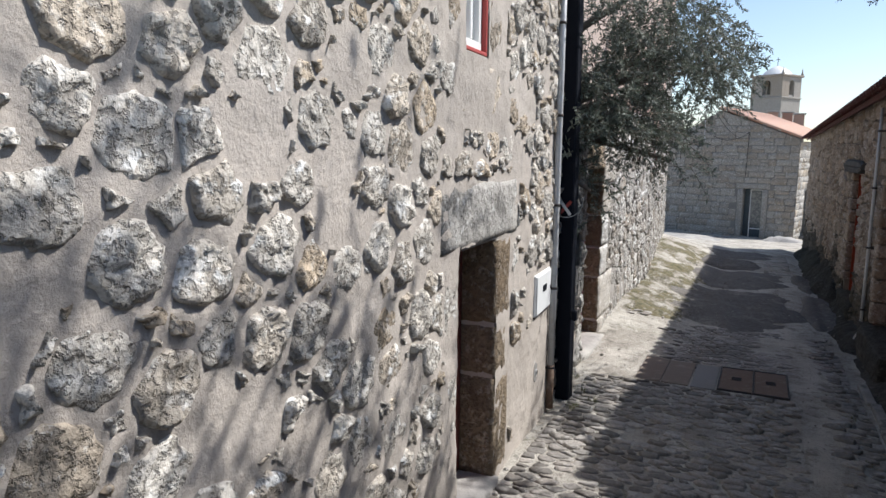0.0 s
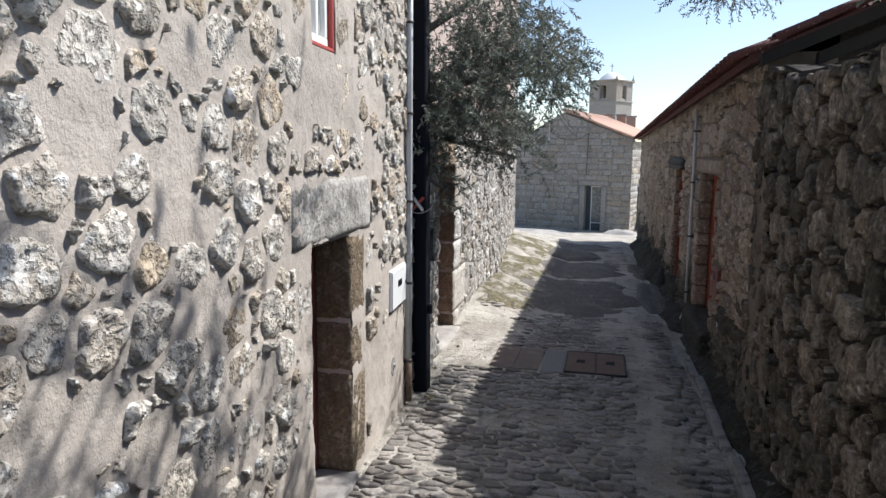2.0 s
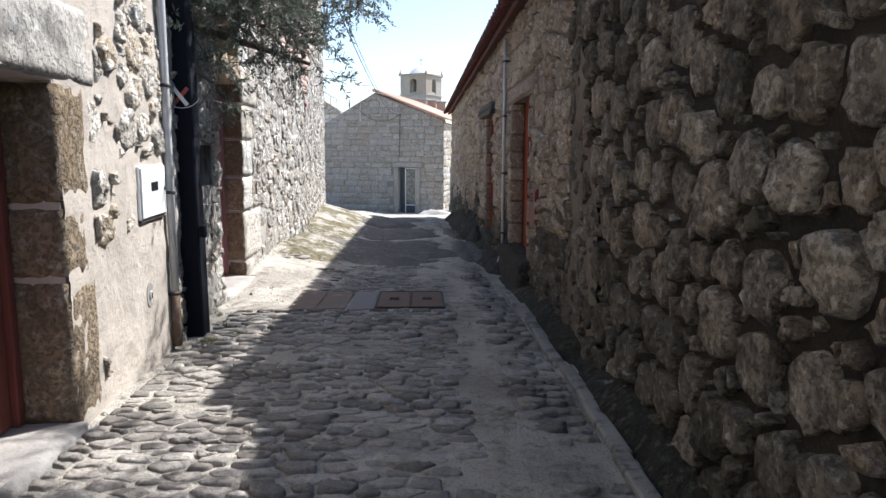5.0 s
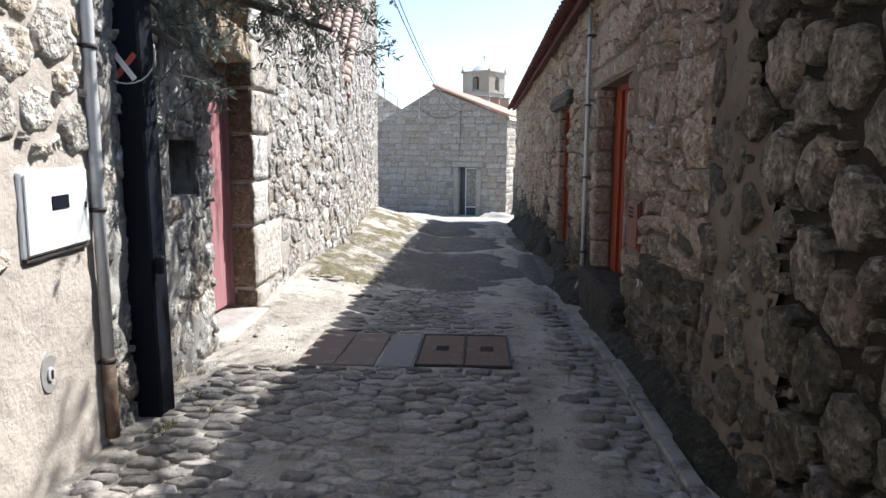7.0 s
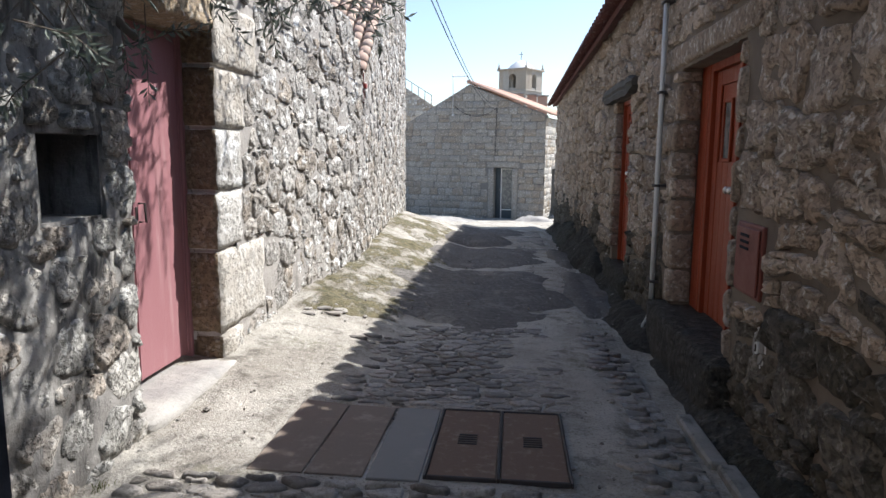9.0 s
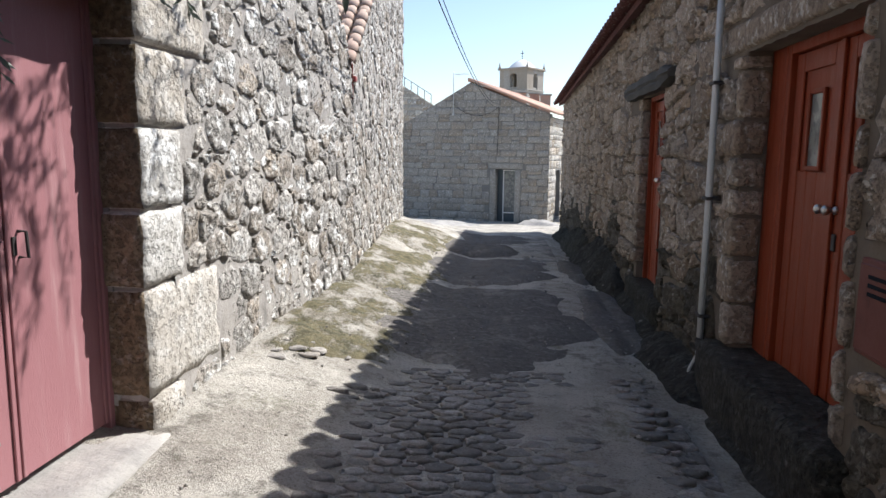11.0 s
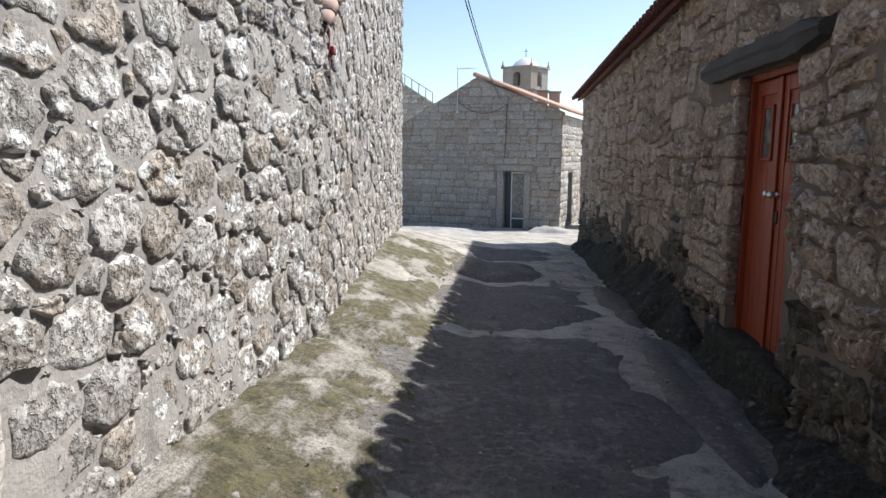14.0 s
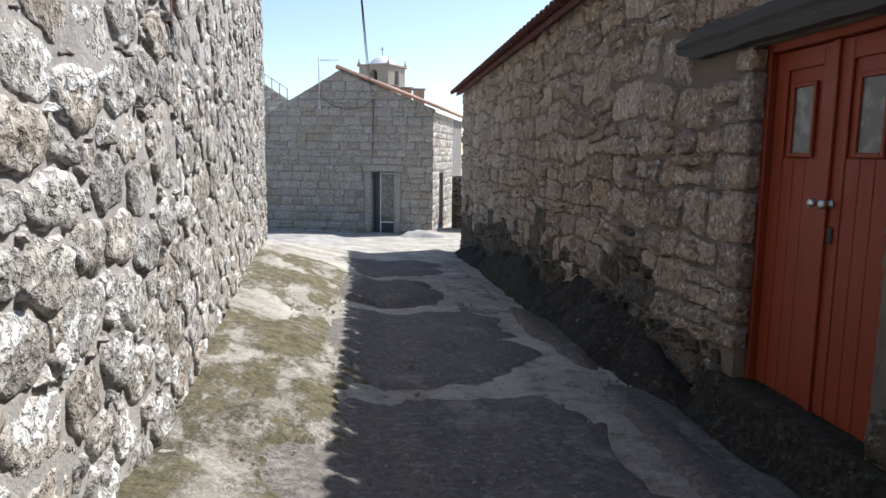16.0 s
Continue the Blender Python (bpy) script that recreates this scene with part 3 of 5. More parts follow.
def dressed(face, spec, parent, proud, depth, mat=None, name="block", joint=0.006):
    """A cut stone block set in a wall face, u0 u1 w0 w1."""
    u0, u1, w0, w1 = spec
    g = rough_block(face, u0 + joint, u1 - joint, -depth, proud, w0 + joint, w1 - joint)
    return g.ob(name, mat or GRANITE_Q, parent, smooth=True)


dressed(FA, LINTEL_A, wall_a, 0.024, 0.40, GRANITE_L, "lintel")
for a, b, c, d in ((ua(3.50), ua(3.72) + 0.02, 0.02, 0.62), (ua(3.55), ua(3.72) + 0.02, 0.62, 1.15), (ua(3.48), ua(3.72) + 0.02, 1.15, 1.82),
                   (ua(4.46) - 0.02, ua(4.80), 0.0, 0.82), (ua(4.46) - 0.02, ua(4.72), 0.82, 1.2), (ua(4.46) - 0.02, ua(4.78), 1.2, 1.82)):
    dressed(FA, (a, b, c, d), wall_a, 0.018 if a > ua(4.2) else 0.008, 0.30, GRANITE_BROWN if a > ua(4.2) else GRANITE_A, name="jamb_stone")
for s in ((ua(3.50), ua(3.80) + 0.01, 3.02, 3.9), (ua(4.20) - 0.01, ua(4.52), 3.02, 3.9), (ua(3.62), ua(4.55), 2.60, 3.02)):
    dressed(FA, s, wall_a, 0.009, 0.28, GRANITE_A, name="window_stone")

# ---- the dark wall with the niche ----
FB = Face((-1.76, 6.12), (-1.84, 7.80), -1)
FB_TOP = lambda u: 2.55
NICHE = (U(FB, 7.09), U(FB, 7.53), 1.17, 1.54)
wall_b = wall_body("wall_niche", FB, FB_TOP, -0.4, 0.5, [NICHE], MORTAR_B, "dark stained rubble wall with a small niche")
Geo().block(NICHE[0] - 0.05, NICHE[1] + 0.05, -0.42, -0.32, NICHE[2] - 0.05, NICHE[3] + 0.05, 0.004, FB.mesh_fn).ob("niche_back", GRANITE_D, wall_b)

# ---- the long left wall ----
FC = Face((-1.90, 8.92), (-1.93, 13.55), -1)
FC_TOP = lambda u: 3.05 - 0.9 * max(0.0, u - 3.95)
wall_c = wall_body("wall_left_long", FC, FC_TOP, -0.5, 0.6, [], MORTAR_C, "lichened pale granite wall with grey mortar", [3.95])
FC2 = Face((-1.935, 13.55), (-2.73, 22.0), -1)
FC2_TOP = lambda u: 2.50 + 0.56 * u
wall_c2 = wall_body("wall_left_far", FC2, FC2_TOP, -0.9, 0.6, [], MORTAR_C, "tall lichened granite gable wall beside the lane")

# ---- the right side: dry-stone wall and low house ----
FR1 = Face((1.40, -4.0), (1.42, 6.62), 1)
FR1_TOP = lambda u: 3.0 + 0.03 * math.sin(u * 1.3) + 0.14 * max(0.0, min(1.0, (u - 9.4) / 0.8))
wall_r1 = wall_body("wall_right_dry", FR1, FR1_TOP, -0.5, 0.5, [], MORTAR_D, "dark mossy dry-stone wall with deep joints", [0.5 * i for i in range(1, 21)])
FR2 = Face((1.42, 6.62), (1.42, 27.0), 1)
FR2_TOP = lambda u: 3.30 - 0.013 * u
ur = lambda y: y - 6.62
DOOR_2, DOOR_3 = (ur(8.74), ur(10.32), 0.22, 2.16), (ur(12.64), ur(13.84), 0.06, 2.14)
wall_r2 = wall_body("wall_right_house", FR2, FR2_TOP, -1.2, 0.55, [DOOR_2, DOOR_3], MORTAR_R, "warm brown granite rubble wall of the low house")
LINT_2, LINT_3 = (ur(8.50), ur(10.85), 2.16, 2.36), (ur(12.2), ur(14.75), 2.145, 2.345)

# closing walls and roofs of the houses
Geo().block(-6.0, -1.80, 5.62, 6.10, -0.4, 5.4, 0.01).ob("wall_left_house_end", MORTAR_A).location = (0, 0, 0)
tagged(bpy.data.objects["wall_left_house_end"], "plain mortared end wall of the left house", "wall", kind="structure")
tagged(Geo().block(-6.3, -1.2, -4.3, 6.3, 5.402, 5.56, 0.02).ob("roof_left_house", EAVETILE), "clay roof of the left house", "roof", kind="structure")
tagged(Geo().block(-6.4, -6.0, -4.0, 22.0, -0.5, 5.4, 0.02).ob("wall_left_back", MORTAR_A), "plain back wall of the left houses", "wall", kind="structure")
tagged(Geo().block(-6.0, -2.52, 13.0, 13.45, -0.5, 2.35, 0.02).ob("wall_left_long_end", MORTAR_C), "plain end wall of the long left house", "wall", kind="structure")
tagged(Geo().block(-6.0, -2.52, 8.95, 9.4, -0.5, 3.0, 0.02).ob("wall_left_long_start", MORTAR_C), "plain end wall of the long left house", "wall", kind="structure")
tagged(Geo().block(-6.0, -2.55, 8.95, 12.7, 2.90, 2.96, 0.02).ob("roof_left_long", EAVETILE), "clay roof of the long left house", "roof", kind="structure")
tagged(Geo().block(-6.0, -3.35, 21.5, 22.0, -0.9, 6.9, 0.02).ob("wall_left_far_end", MORTAR_C), "plain end wall of the far left house", "wall", kind="structure")


def gable_end(name, y0, y1, mat, label):
    """End wall of the low right house under its rising roof."""
    g, e = Geo(), FR2_TOP(y0 - 6.62)
    pts = [(1.98, -1.2), (5.6, -1.2), (5.6, e + 1.72), (1.98, e + 0.22)]
    g.v = [(x, y, z) for y in (y0, y1) for x, z in pts]
    g.f = [(0, 1, 2, 3), (7, 6, 5, 4)] + [(i, i + 4, (i + 1) % 4 + 4, (i + 1) % 4) for i in range(4)]
    return tagged(g.ob(name, mat), label, "wall", kind="structure")


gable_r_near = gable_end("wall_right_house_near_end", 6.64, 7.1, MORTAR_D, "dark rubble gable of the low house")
gable_end("wall_right_house_far_end", 26.5, 26.98, MORTAR_R, "brown rubble far gable of the low house")
tagged(Geo().block(5.6, 6.0, 6.62, 27.0, -1.2, 4.9, 0.02).ob("wall_right_back", MORTAR_R), "plain back wall of the low house", "wall", kind="structure")

# roof of the low house, rising from the eave to the back
SLOPE = 0.42
EAVE_X = 1.25


def eave_z(y):
    return 3.22 - 0.013 * (y - 6.62)


def roof_at(s, y, up=0.0):
    """A point s metres back from the eave, up above the boards."""
    return (EAVE_X + s, y, eave_z(y) + SLOPE * s + up)


roof_r = thing("roof_right_house", "clay tile roof with projecting eave on the low house, darkened for shade", "roof", "structure")
g = Geo()
g.v = [roof_at(s, y, u) for u in (-0.03, 0.05) for s, y in ((0, 6.5), (4.9, 6.5), (4.9, 27.2), (0, 27.2))]
g.f = [(0, 1, 2, 3), (7, 6, 5, 4)] + [(i, i + 4, (i + 1) % 4 + 4, (i + 1) % 4) for i in range(4)]
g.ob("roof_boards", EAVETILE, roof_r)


def barrel(length, r, flat=0.8, n=7, thick=0.014):
    """A half-round clay tile along +x from its low end, tapered."""
    g = Geo()
    for x, k in ((0, 1.0), (length, 0.84)):
        for off in (0, thick):
            for i in range(n):
                a = math.pi * i / (n - 1)
                g.v.append((x, math.cos(a) * (r * k - off), math.sin(a) * (r * k - off) * flat))
    for i in range(n - 1):
        g.f += [(i, i + 1, 2 * n + i + 1, 2 * n + i), (n + i, 3 * n + i, 3 * n + i + 1, n + i + 1), (i, n + i, n + i + 1, i + 1), (2 * n + i, 2 * n + i + 1, 3 * n + i + 1, 3 * n + i)]
    g.f += [(0, 2 * n, 3 * n, n), (n - 1, 2 * n - 1, 4 * n - 1, 3 * n - 1)]
    return g


# ---- the far house ----
TH = radians(15)
FH = Face((1.37 - 6.9 * math.cos(TH), 35 + 6.9 * math.sin(TH)), (1.37, 35), -1)
FH_TOP = lambda u: 2.62 + u * (1.86 / 3.35) if u < 3.35 else 4.48 - (u - 3.35) * (1.36 / 3.55)
UD = 6.9 - 2.32
DOOR_H = (UD, UD + 0.86, -1.55, 0.80)
far_wall = wall_body("wall_far_house_front", FH, FH_TOP, -2.4, 0.5, [DOOR_H], MORTAR_H, "grey coursed granite gable wall of the far house", [3.35])
SIDE = Face((1.37, 35.0), (1.37 + 8 * math.sin(TH), 35 + 8 * math.cos(TH)), -1)
SD = (1.55, 2.45, -1.35, 0.75)
far_side = wall_body("wall_far_house_side", SIDE, lambda u: 3.02, -2.4, 0.45, [SD], MORTAR_H, "granite side wall of the far house, sunlight painted as paler stone")


def far_roof():
    roof = thing("roof_far_house", "orange clay tile roof of the far house", "roof", "structure")
    depth = 8.4
    for side in (0, 1):
        g = Geo()
        cols = 34
        for j in range(2):
            for i in range(cols * 6 + 1):
                s = i / (cols * 6) * depth - (0.15 if side else -0.1)
                bump = 0.05 * abs(math.sin(i / 6 * math.pi))
                u = 3.35 if j == 0 else (7.15 if side else -0.25)
                z = (FH_TOP(3.35) + 0.08 if j == 0 else (FH_TOP(6.9) - 0.25 * 0.383 if side else FH_TOP(0) - 0.25 * 0.55) + 0.08) + bump - (0.0 if side else 0.09)
                g.v.append(tuple(FH.at(u, z, -s)))
        n = cols * 6 + 1
        g.f = [(i, i + 1, n + i + 1, n + i) for i in range(n - 1)]
        o = g.ob("tile_slope", ROOFTILE, roof, smooth=True)
        md = o.modifiers.new("thick", "SOLIDIFY")
        md.thickness = 0.07
    Geo().tube([FH.at(3.35, FH_TOP(3.35) + 0.12, 0.1 - 8.4 * k) for k in (0, 0.5, 1)], 0.09, 10).ob("ridge", ROOFTILE, roof, smooth=True)
    return roof


far_roof()

verge = thing("roof_timber", "dark weathered timber ends under the roof verge", "beam", "structure")
for k, (s0, s1, up) in enumerate(((0.05, 2.6, -0.10), (0.5, 3.2, -0.28))):
    g = Geo()
    g.v = [roof_at(s, 6.30 + 0.09 * j + 0.06 * k, up + w) for j in (0, 1) for s, w in ((s0, 0), (s1, 0.02), (s1, 0.13), (s0, 0.11))]
    g.f = [(0, 1, 2, 3), (7, 6, 5, 4)] + [(i, i + 4, (i + 1) % 4 + 4, (i + 1) % 4) for i in range(4)]
    g.ob("rafter", DARKWOOD, verge)


# ---- olive trees ----
def olive_tree(name, base, fork, boughs, label, seed, leaf=(0.055, 0.0075), leaves=26):
    """A tree: trunk, limbs, twigs, and a crown of single narrow leaves on the twigs. boughs: (centre, radii, twigs)."""
    rng = random.Random(seed)
    tree = thing(name, label, "tree")
    Geo().tube([base, Vector(base).lerp(Vector(fork), 0.5) + Vector((0.08, -0.06, 0)), fork], [0.17, 0.13, 0.10], 12).ob("trunk", BARK, tree, smooth=True)
    twig_g, leaf_g = Geo(), Geo()
    for centre, radii, twigs in boughs:
        c = Vector(centre)
        mid = Vector(fork).lerp(c, 0.55) + Vector((rng.uniform(-0.2, 0.2), rng.uniform(-0.2, 0.2), 0.2))
        Geo().tube([fork, mid, c], [0.075, 0.045, 0.018], 8).ob("limb", BARK, tree, smooth=True)
        for _ in range(twigs):
            while True:
                d = Vector((rng.uniform(-1, 1), rng.uniform(-1, 1), rng.uniform(-1, 1)))
                if d.length < 1:
                    break
            d = d * (0.55 + 0.45 * d.length) if rng.random() < 0.8 else d * 1.12
            p = c + Vector((d.x * radii[0], d.y * radii[1], d.z * radii[2]))
            if noise.noise(p * 1.5) < -0.22:
                continue
            way = Vector((d.x + rng.uniform(-0.6, 0.6), d.y + rng.uniform(-0.6, 0.6), rng.uniform(-0.9, 0.5))).normalized()
            ln = rng.uniform(0.16, 0.36)
            q = p + way * ln + Vector((0, 0, -0.05))
            m = p.lerp(q, 0.5) + Vector((0, 0, 0.02))
            twig_g.tube([p - way * 0.12, m, q], [0.004, 0.003, 0.0015], 3, cap=False)
            side = way.cross(Vector((0, 0, 1))).normalized()
            for k in range(leaves):
                s = k / leaves
                o = (p.lerp(m, s * 2) if s < 0.5 else m.lerp(q, s * 2 - 1))
                turn = rng.uniform(0, math.tau)
                out = (side * math.cos(turn) + side.cross(way) * math.sin(turn)) * 0.8 + way * rng.uniform(0.3, 0.9)
                out = (out + Vector((0, 0, rng.uniform(-0.5, 0.2)))).normalized()
                L, W = leaf[0] * rng.uniform(0.6, 1.25), leaf[1] * rng.uniform(0.8, 1.3)
                flat = out.cross(Vector((rng.uniform(-1, 1), rng.uniform(-1, 1), rng.uniform(-1, 1)))).normalized()
                fold = out.cross(flat) * W * 0.5
                leaf_g.add([o, o + out * L * 0.5 + flat * W, o + out * L, o + out * L * 0.5 - flat * W, o + out * L * 0.5 + fold], [(0, 1, 4), (1, 2, 4), (2, 3, 4), (3, 0, 4)])
    crown = leaf_g.ob("crown", LEAF, tree)
    tagged(crown, "crown of many narrow grey-green leaves", kind="stuff")
    tagged(twig_g.ob("branchwork", BARK, tree), "thin bare twigs", kind="stuff")
    return tree


olive_tree("olive_tree", (-3.1, 7.2, -0.1), (-2.9, 7.4, 2.5), [
    ((-1.75, 7.6, 3.25), (0.85, 1.0, 1.0), 520), ((-1.15, 7.9, 3.45), (0.75, 0.95, 1.0), 340), ((-2.1, 7.3, 4.5), (1.0, 1.2, 1.0), 380),
    ((-1.35, 7.3, 2.72), (0.65, 0.85, 0.42), 190), ((-1.75, 6.9, 2.75), (0.5, 0.5, 0.5), 110), ((-1.55, 6.75, 2.05), (0.22, 0.3, 0.35), 12), ((-1.72, 7.72, 2.0), (0.12, 0.1, 0.12), 5), ((-0.95, 8.0, 2.35), (0.35, 0.5, 0.2), 16), ((-0.75, 8.4, 3.35), (0.55, 0.7, 0.8), 120),
    ((-1.0, 8.3, 4.5), (0.9, 1.0, 0.8), 120), ((-0.62, 8.8, 3.5), (0.42, 0.6, 0.5), 80), ((-0.85, 9.6, 3.7), (0.5, 0.6, 0.5), 70)],
    "grey-green olive tree overhanging the niche wall", 3, (0.06, 0.008))
olive_tree("olive_tree", (3.4, 4.4, -0.1), (3.1, 4.5, 3.4), [
    # Bough at y 8.9: unseen, added to shade the niche wall's foot.
    ((1.9, 5.2, 4.5), (0.9, 0.9, 0.6), 270), ((1.6, 4.2, 5.0), (1.0, 1.0, 0.9), 330), ((1.4, 4.9, 6.0), (1.0, 1.2, 0.8), 100), ((1.7, 6.1, 4.65), (0.9, 0.9, 0.5), 270), ((1.5, 2.9, 6.4), (1.0, 0.8, 0.8), 240), ((1.4, 8.9, 4.6), (0.7, 1.1, 0.4), 300),
    ((2.6, 3.2, 4.9), (1.2, 1.0, 0.8), 90), ((1.3, 3.2, 4.7), (0.9, 0.9, 0.6), 190), ((1.45, 2.9, 3.15), (0.35, 0.45, 0.42), 20)],
    "olive tree hanging over the dry-stone wall", 5)


# ---- doors ----
def plank_door(name, face, spec, depth, mat, leaves, label, pane=None, frame_w=0.06, knob=True, front=0.02):
    """A door of vertical boards in a frame, set back in its opening."""
    u0, u1, w0, w1 = spec
    door = thing(name, label, "door", "structure")
    fr = frame_w
    bl = lambda a, b, c, d, n0, n1, nm, mt, par, bev=0.004: Geo().block(a, b, n0, n1, c, d, bev, face.mesh_fn).ob(nm, mt, par)
    bl(u0, u0 + fr, w0, w1, -depth - 0.07, -depth + front, "frame_post", mat, door)
    bl(u1 - fr, u1, w0, w1, -depth - 0.07, -depth + front, "frame_post", mat, door)
    bl(u0 + fr, u1 - fr, w1 - fr, w1, -depth - 0.07, -depth + front, "frame_head", mat, door)
    a, b = u0 + fr + 0.004, u1 - fr - 0.004
    lw = (b - a) / leaves
    for k in range(leaves):
        la, lb = a + k * lw + 0.003, a + (k + 1) * lw - 0.003
        leaf = bl(la, lb, w0 + 0.01, w1 - fr - 0.005, -depth - 0.055, -depth - 0.03, "leaf", mat, door)
        st = min(0.11, lw * 0.2)
        top, bot = w1 - fr - 0.006, w0 + 0.012
        if pane:
            pw, p0, p1 = pane
            pm = (la + lb) / 2
            n = 3
            bl(la + 0.002, la + st, bot, top, -depth - 0.029, -depth - 0.012, "stile", mat, leaf)
            bl(lb - st, lb - 0.002, bot, top, -depth - 0.029, -depth - 0.012, "stile", mat, leaf)
            bl(la + st + 0.001, lb - st - 0.001, top - 0.11, top, -depth - 0.029, -depth - 0.013, "rail", mat, leaf)
            for i in range(n):
                x0 = la + st + (lb - la - 2 * st) * i / n
                x1 = la + st + (lb - la - 2 * st) * (i + 1) / n
                bl(x0 + 0.002, x1 - 0.002, bot, p0 - 0.03, -depth - 0.029, -depth - 0.018, "board", mat, leaf, 0.003)
            for s in (0, 1):
                bl((pm - pw / 2 - 0.025) if s == 0 else (pm + pw / 2), (pm - pw / 2) if s == 0 else (pm + pw / 2 + 0.025), p0 - 0.025, p1 + 0.025, -depth - 0.029, -depth - 0.008, "pane_frame", mat, leaf)
                bl(pm - pw / 2, pm + pw / 2, (p0 - 0.025) if s == 0 else p1, p0 if s == 0 else (p1 + 0.025), -depth - 0.029, -depth - 0.0082, "pane_frame", mat, leaf)
            bl(pm - pw / 2, pm + pw / 2, p0, p1, -depth - 0.028, -depth - 0.022, "pane", PANE, leaf, 0.001)
        else:
            n = max(2, round(lw / 0.16))
            for i in range(n):
                x0, x1 = la + (lb - la) * i / n, la + (lb - la) * (i + 1) / n
                bl(x0 + 0.002, x1 - 0.002, bot, top, -depth - 0.029, -depth - 0.012, "board", mat, leaf, 0.003)
    if leaves == 2:
        bl((a + b) / 2 - 0.025, (a + b) / 2 + 0.025, w0 + 0.012, w1 - fr - 0.006, -depth - 0.011, -depth + 0.008, "cover_strip", mat, door)
    return door, (a + b) / 2


def pane_material():
    m = Mat("dull_pane", 0.12)
    m.b.inputs["Specular IOR Level"].default_value = 0.6
    n = m.noise(9.0, 3.0)
    return m.done(m.mix(m.ramp(n, 0.45, 0.6), (0.10, 0.11, 0.11), (0.2, 0.21, 0.2)))


PANE = pane_material()


def lathe(g, centre, axis, profile, n=14):
    """A turned shape: profile rows of (along the axis, radius)."""
    c, d = Vector(centre), Vector(axis).normalized()
    return g.tube([c + d * s for s, _ in profile], [r for _, r in profile], n)


door_a, _ = plank_door("door_1", FA, (DOOR_A[0] + 0.02, DOOR_A[1] - 0.02, 0.07, 1.82), 0.26, MAROON, 1, "dark red board door in the pale rubble house")
door_2, mid2 = plank_door("door_2", FR2, (DOOR_2[0], DOOR_2[1] - 0.22, 0.22, 2.16), 0.18, ORANGE, 2, "orange-red double door deep in the brown wall", (0.16, 1.45, 1.85))
door_3, mid3 = plank_door("door_3", FR2, (DOOR_3[0], DOOR_3[1], 0.06, 2.14), 0.10, ORANGE, 2, "orange-red double door with small panes under a timber lintel", (0.17, 1.50, 1.87), 0.05, front=0.03)
Geo().block(DOOR_2[1] - 0.218, DOOR_2[1] + 0.01, -0.25, -0.155, 0.22, 2.16, 0.008, FR2.mesh_fn).ob("side_panel", ORANGE, door_2)
for d, face, m, dep in ((door_2, FR2, mid2, 0.18), (door_3, FR2, mid3, 0.10)):
    for s in (-0.045, 0.045):
        lathe(Geo(), face.at(m + s, 1.23, -dep - 0.012), face.n, ((0, 0.022), (0.012, 0.022), (0.016, 0.010), (0.035, 0.010), (0.042, 0.024), (0.06, 0.027), (0.072, 0.016))).ob("knob", STEEL, d, "steel door knob", smooth=True)
    Geo().block(m - 0.075, m - 0.035, -dep - 0.012, -dep + 0.0, 1.02, 1.11, 0.004, face.mesh_fn).ob("lock_plate", DARKIRON, d, "dark lock plate")

# the pink metal door between the niche wall and the long wall
FP = Face((-2.10, 7.92), (-2.10, 8.90), -1)
door_p = thing("door_4", "faded pink metal double door with flaking paint", "door", "structure")
for a, b, nm in ((0.0, 0.31, "narrow_leaf"), (0.315, 0.94, "leaf")):
    leaf = Geo().block(a, b, -0.04, 0.0, 0.10, 2.20, 0.004, FP.mesh_fn).ob(nm, PINK, door_p)
    for x in (a + 0.004, b - 0.03):
        Geo().block(x, x + 0.026, 0.001, 0.012, 0.105, 2.195, 0.003, FP.mesh_fn).ob("edge_bar", PINK, leaf)
Geo().block(0.94, 0.98, -0.05, 0.02, 0.06, 2.22, 0.004, FP.mesh_fn).ob("frame_post", PINK, door_p)
Geo().tube([FP.at(0.40, 1.16, 0.002), FP.at(0.40, 1.16, 0.04), FP.at(0.40, 1.05, 0.045), FP.at(0.40, 1.05, 0.002)], 0.007, 8).ob("pull_handle", DARKIRON, door_p, "small rusty pull handle")
Geo().block(0.36, 0.385, 0.001, 0.008, 1.06, 1.14, 0.002, FP.mesh_fn).ob("lock_plate", DARKIRON, door_p)
Geo().block(0.981, 1.0, -0.04, 0.045, 0.06, 2.21, 0.006, FP.mesh_fn).ob("jamb_mortar", CEMENT, door_p, "pale cement strip along the jamb")
pl = thing("door_lintel", "rough granite lintel over the pink door", "lintel", "structure")
rough_block(FP, -0.5, 0.985, -0.5, 0.25, 2.22, 2.52, 0.014, 10, 0.03).ob("lintel_stone", GRANITE_Q, pl, smooth=True)
st = thing("door_step", "worn cement sill before the pink door", "step", "structure")
rough_block(FP, -0.15, 1.0, -0.15, 0.34, -0.3, 0.06, 0.012, 10, 0.04).ob("sill", CEMENT, st, smooth=True)
sa = thing("door_step", "worn stone sill of the dark red door", "step", "structure")
rough_block(FA, DOOR_A[0] + 0.01, DOOR_A[1] + 0.04, -0.45, 0.07, -0.2, 0.066, 0.010, 10, 0.03).ob("sill", CEMENT, sa, smooth=True)
# These two ledges carry the shade at the wall foot in their colour.
s2 = thing("door_step", "stone step ledge under the orange-red door", "step", "structure")
rough_block(FR2, ur(8.6), ur(10.62), -0.5, 0.15, -0.5, 0.226, 0.012, 12, 0.03).ob("slab", BLACKROCK, s2, smooth=True)
s3 = thing("door_step", "dark rock sill under the orange-red door", "step", "structure")
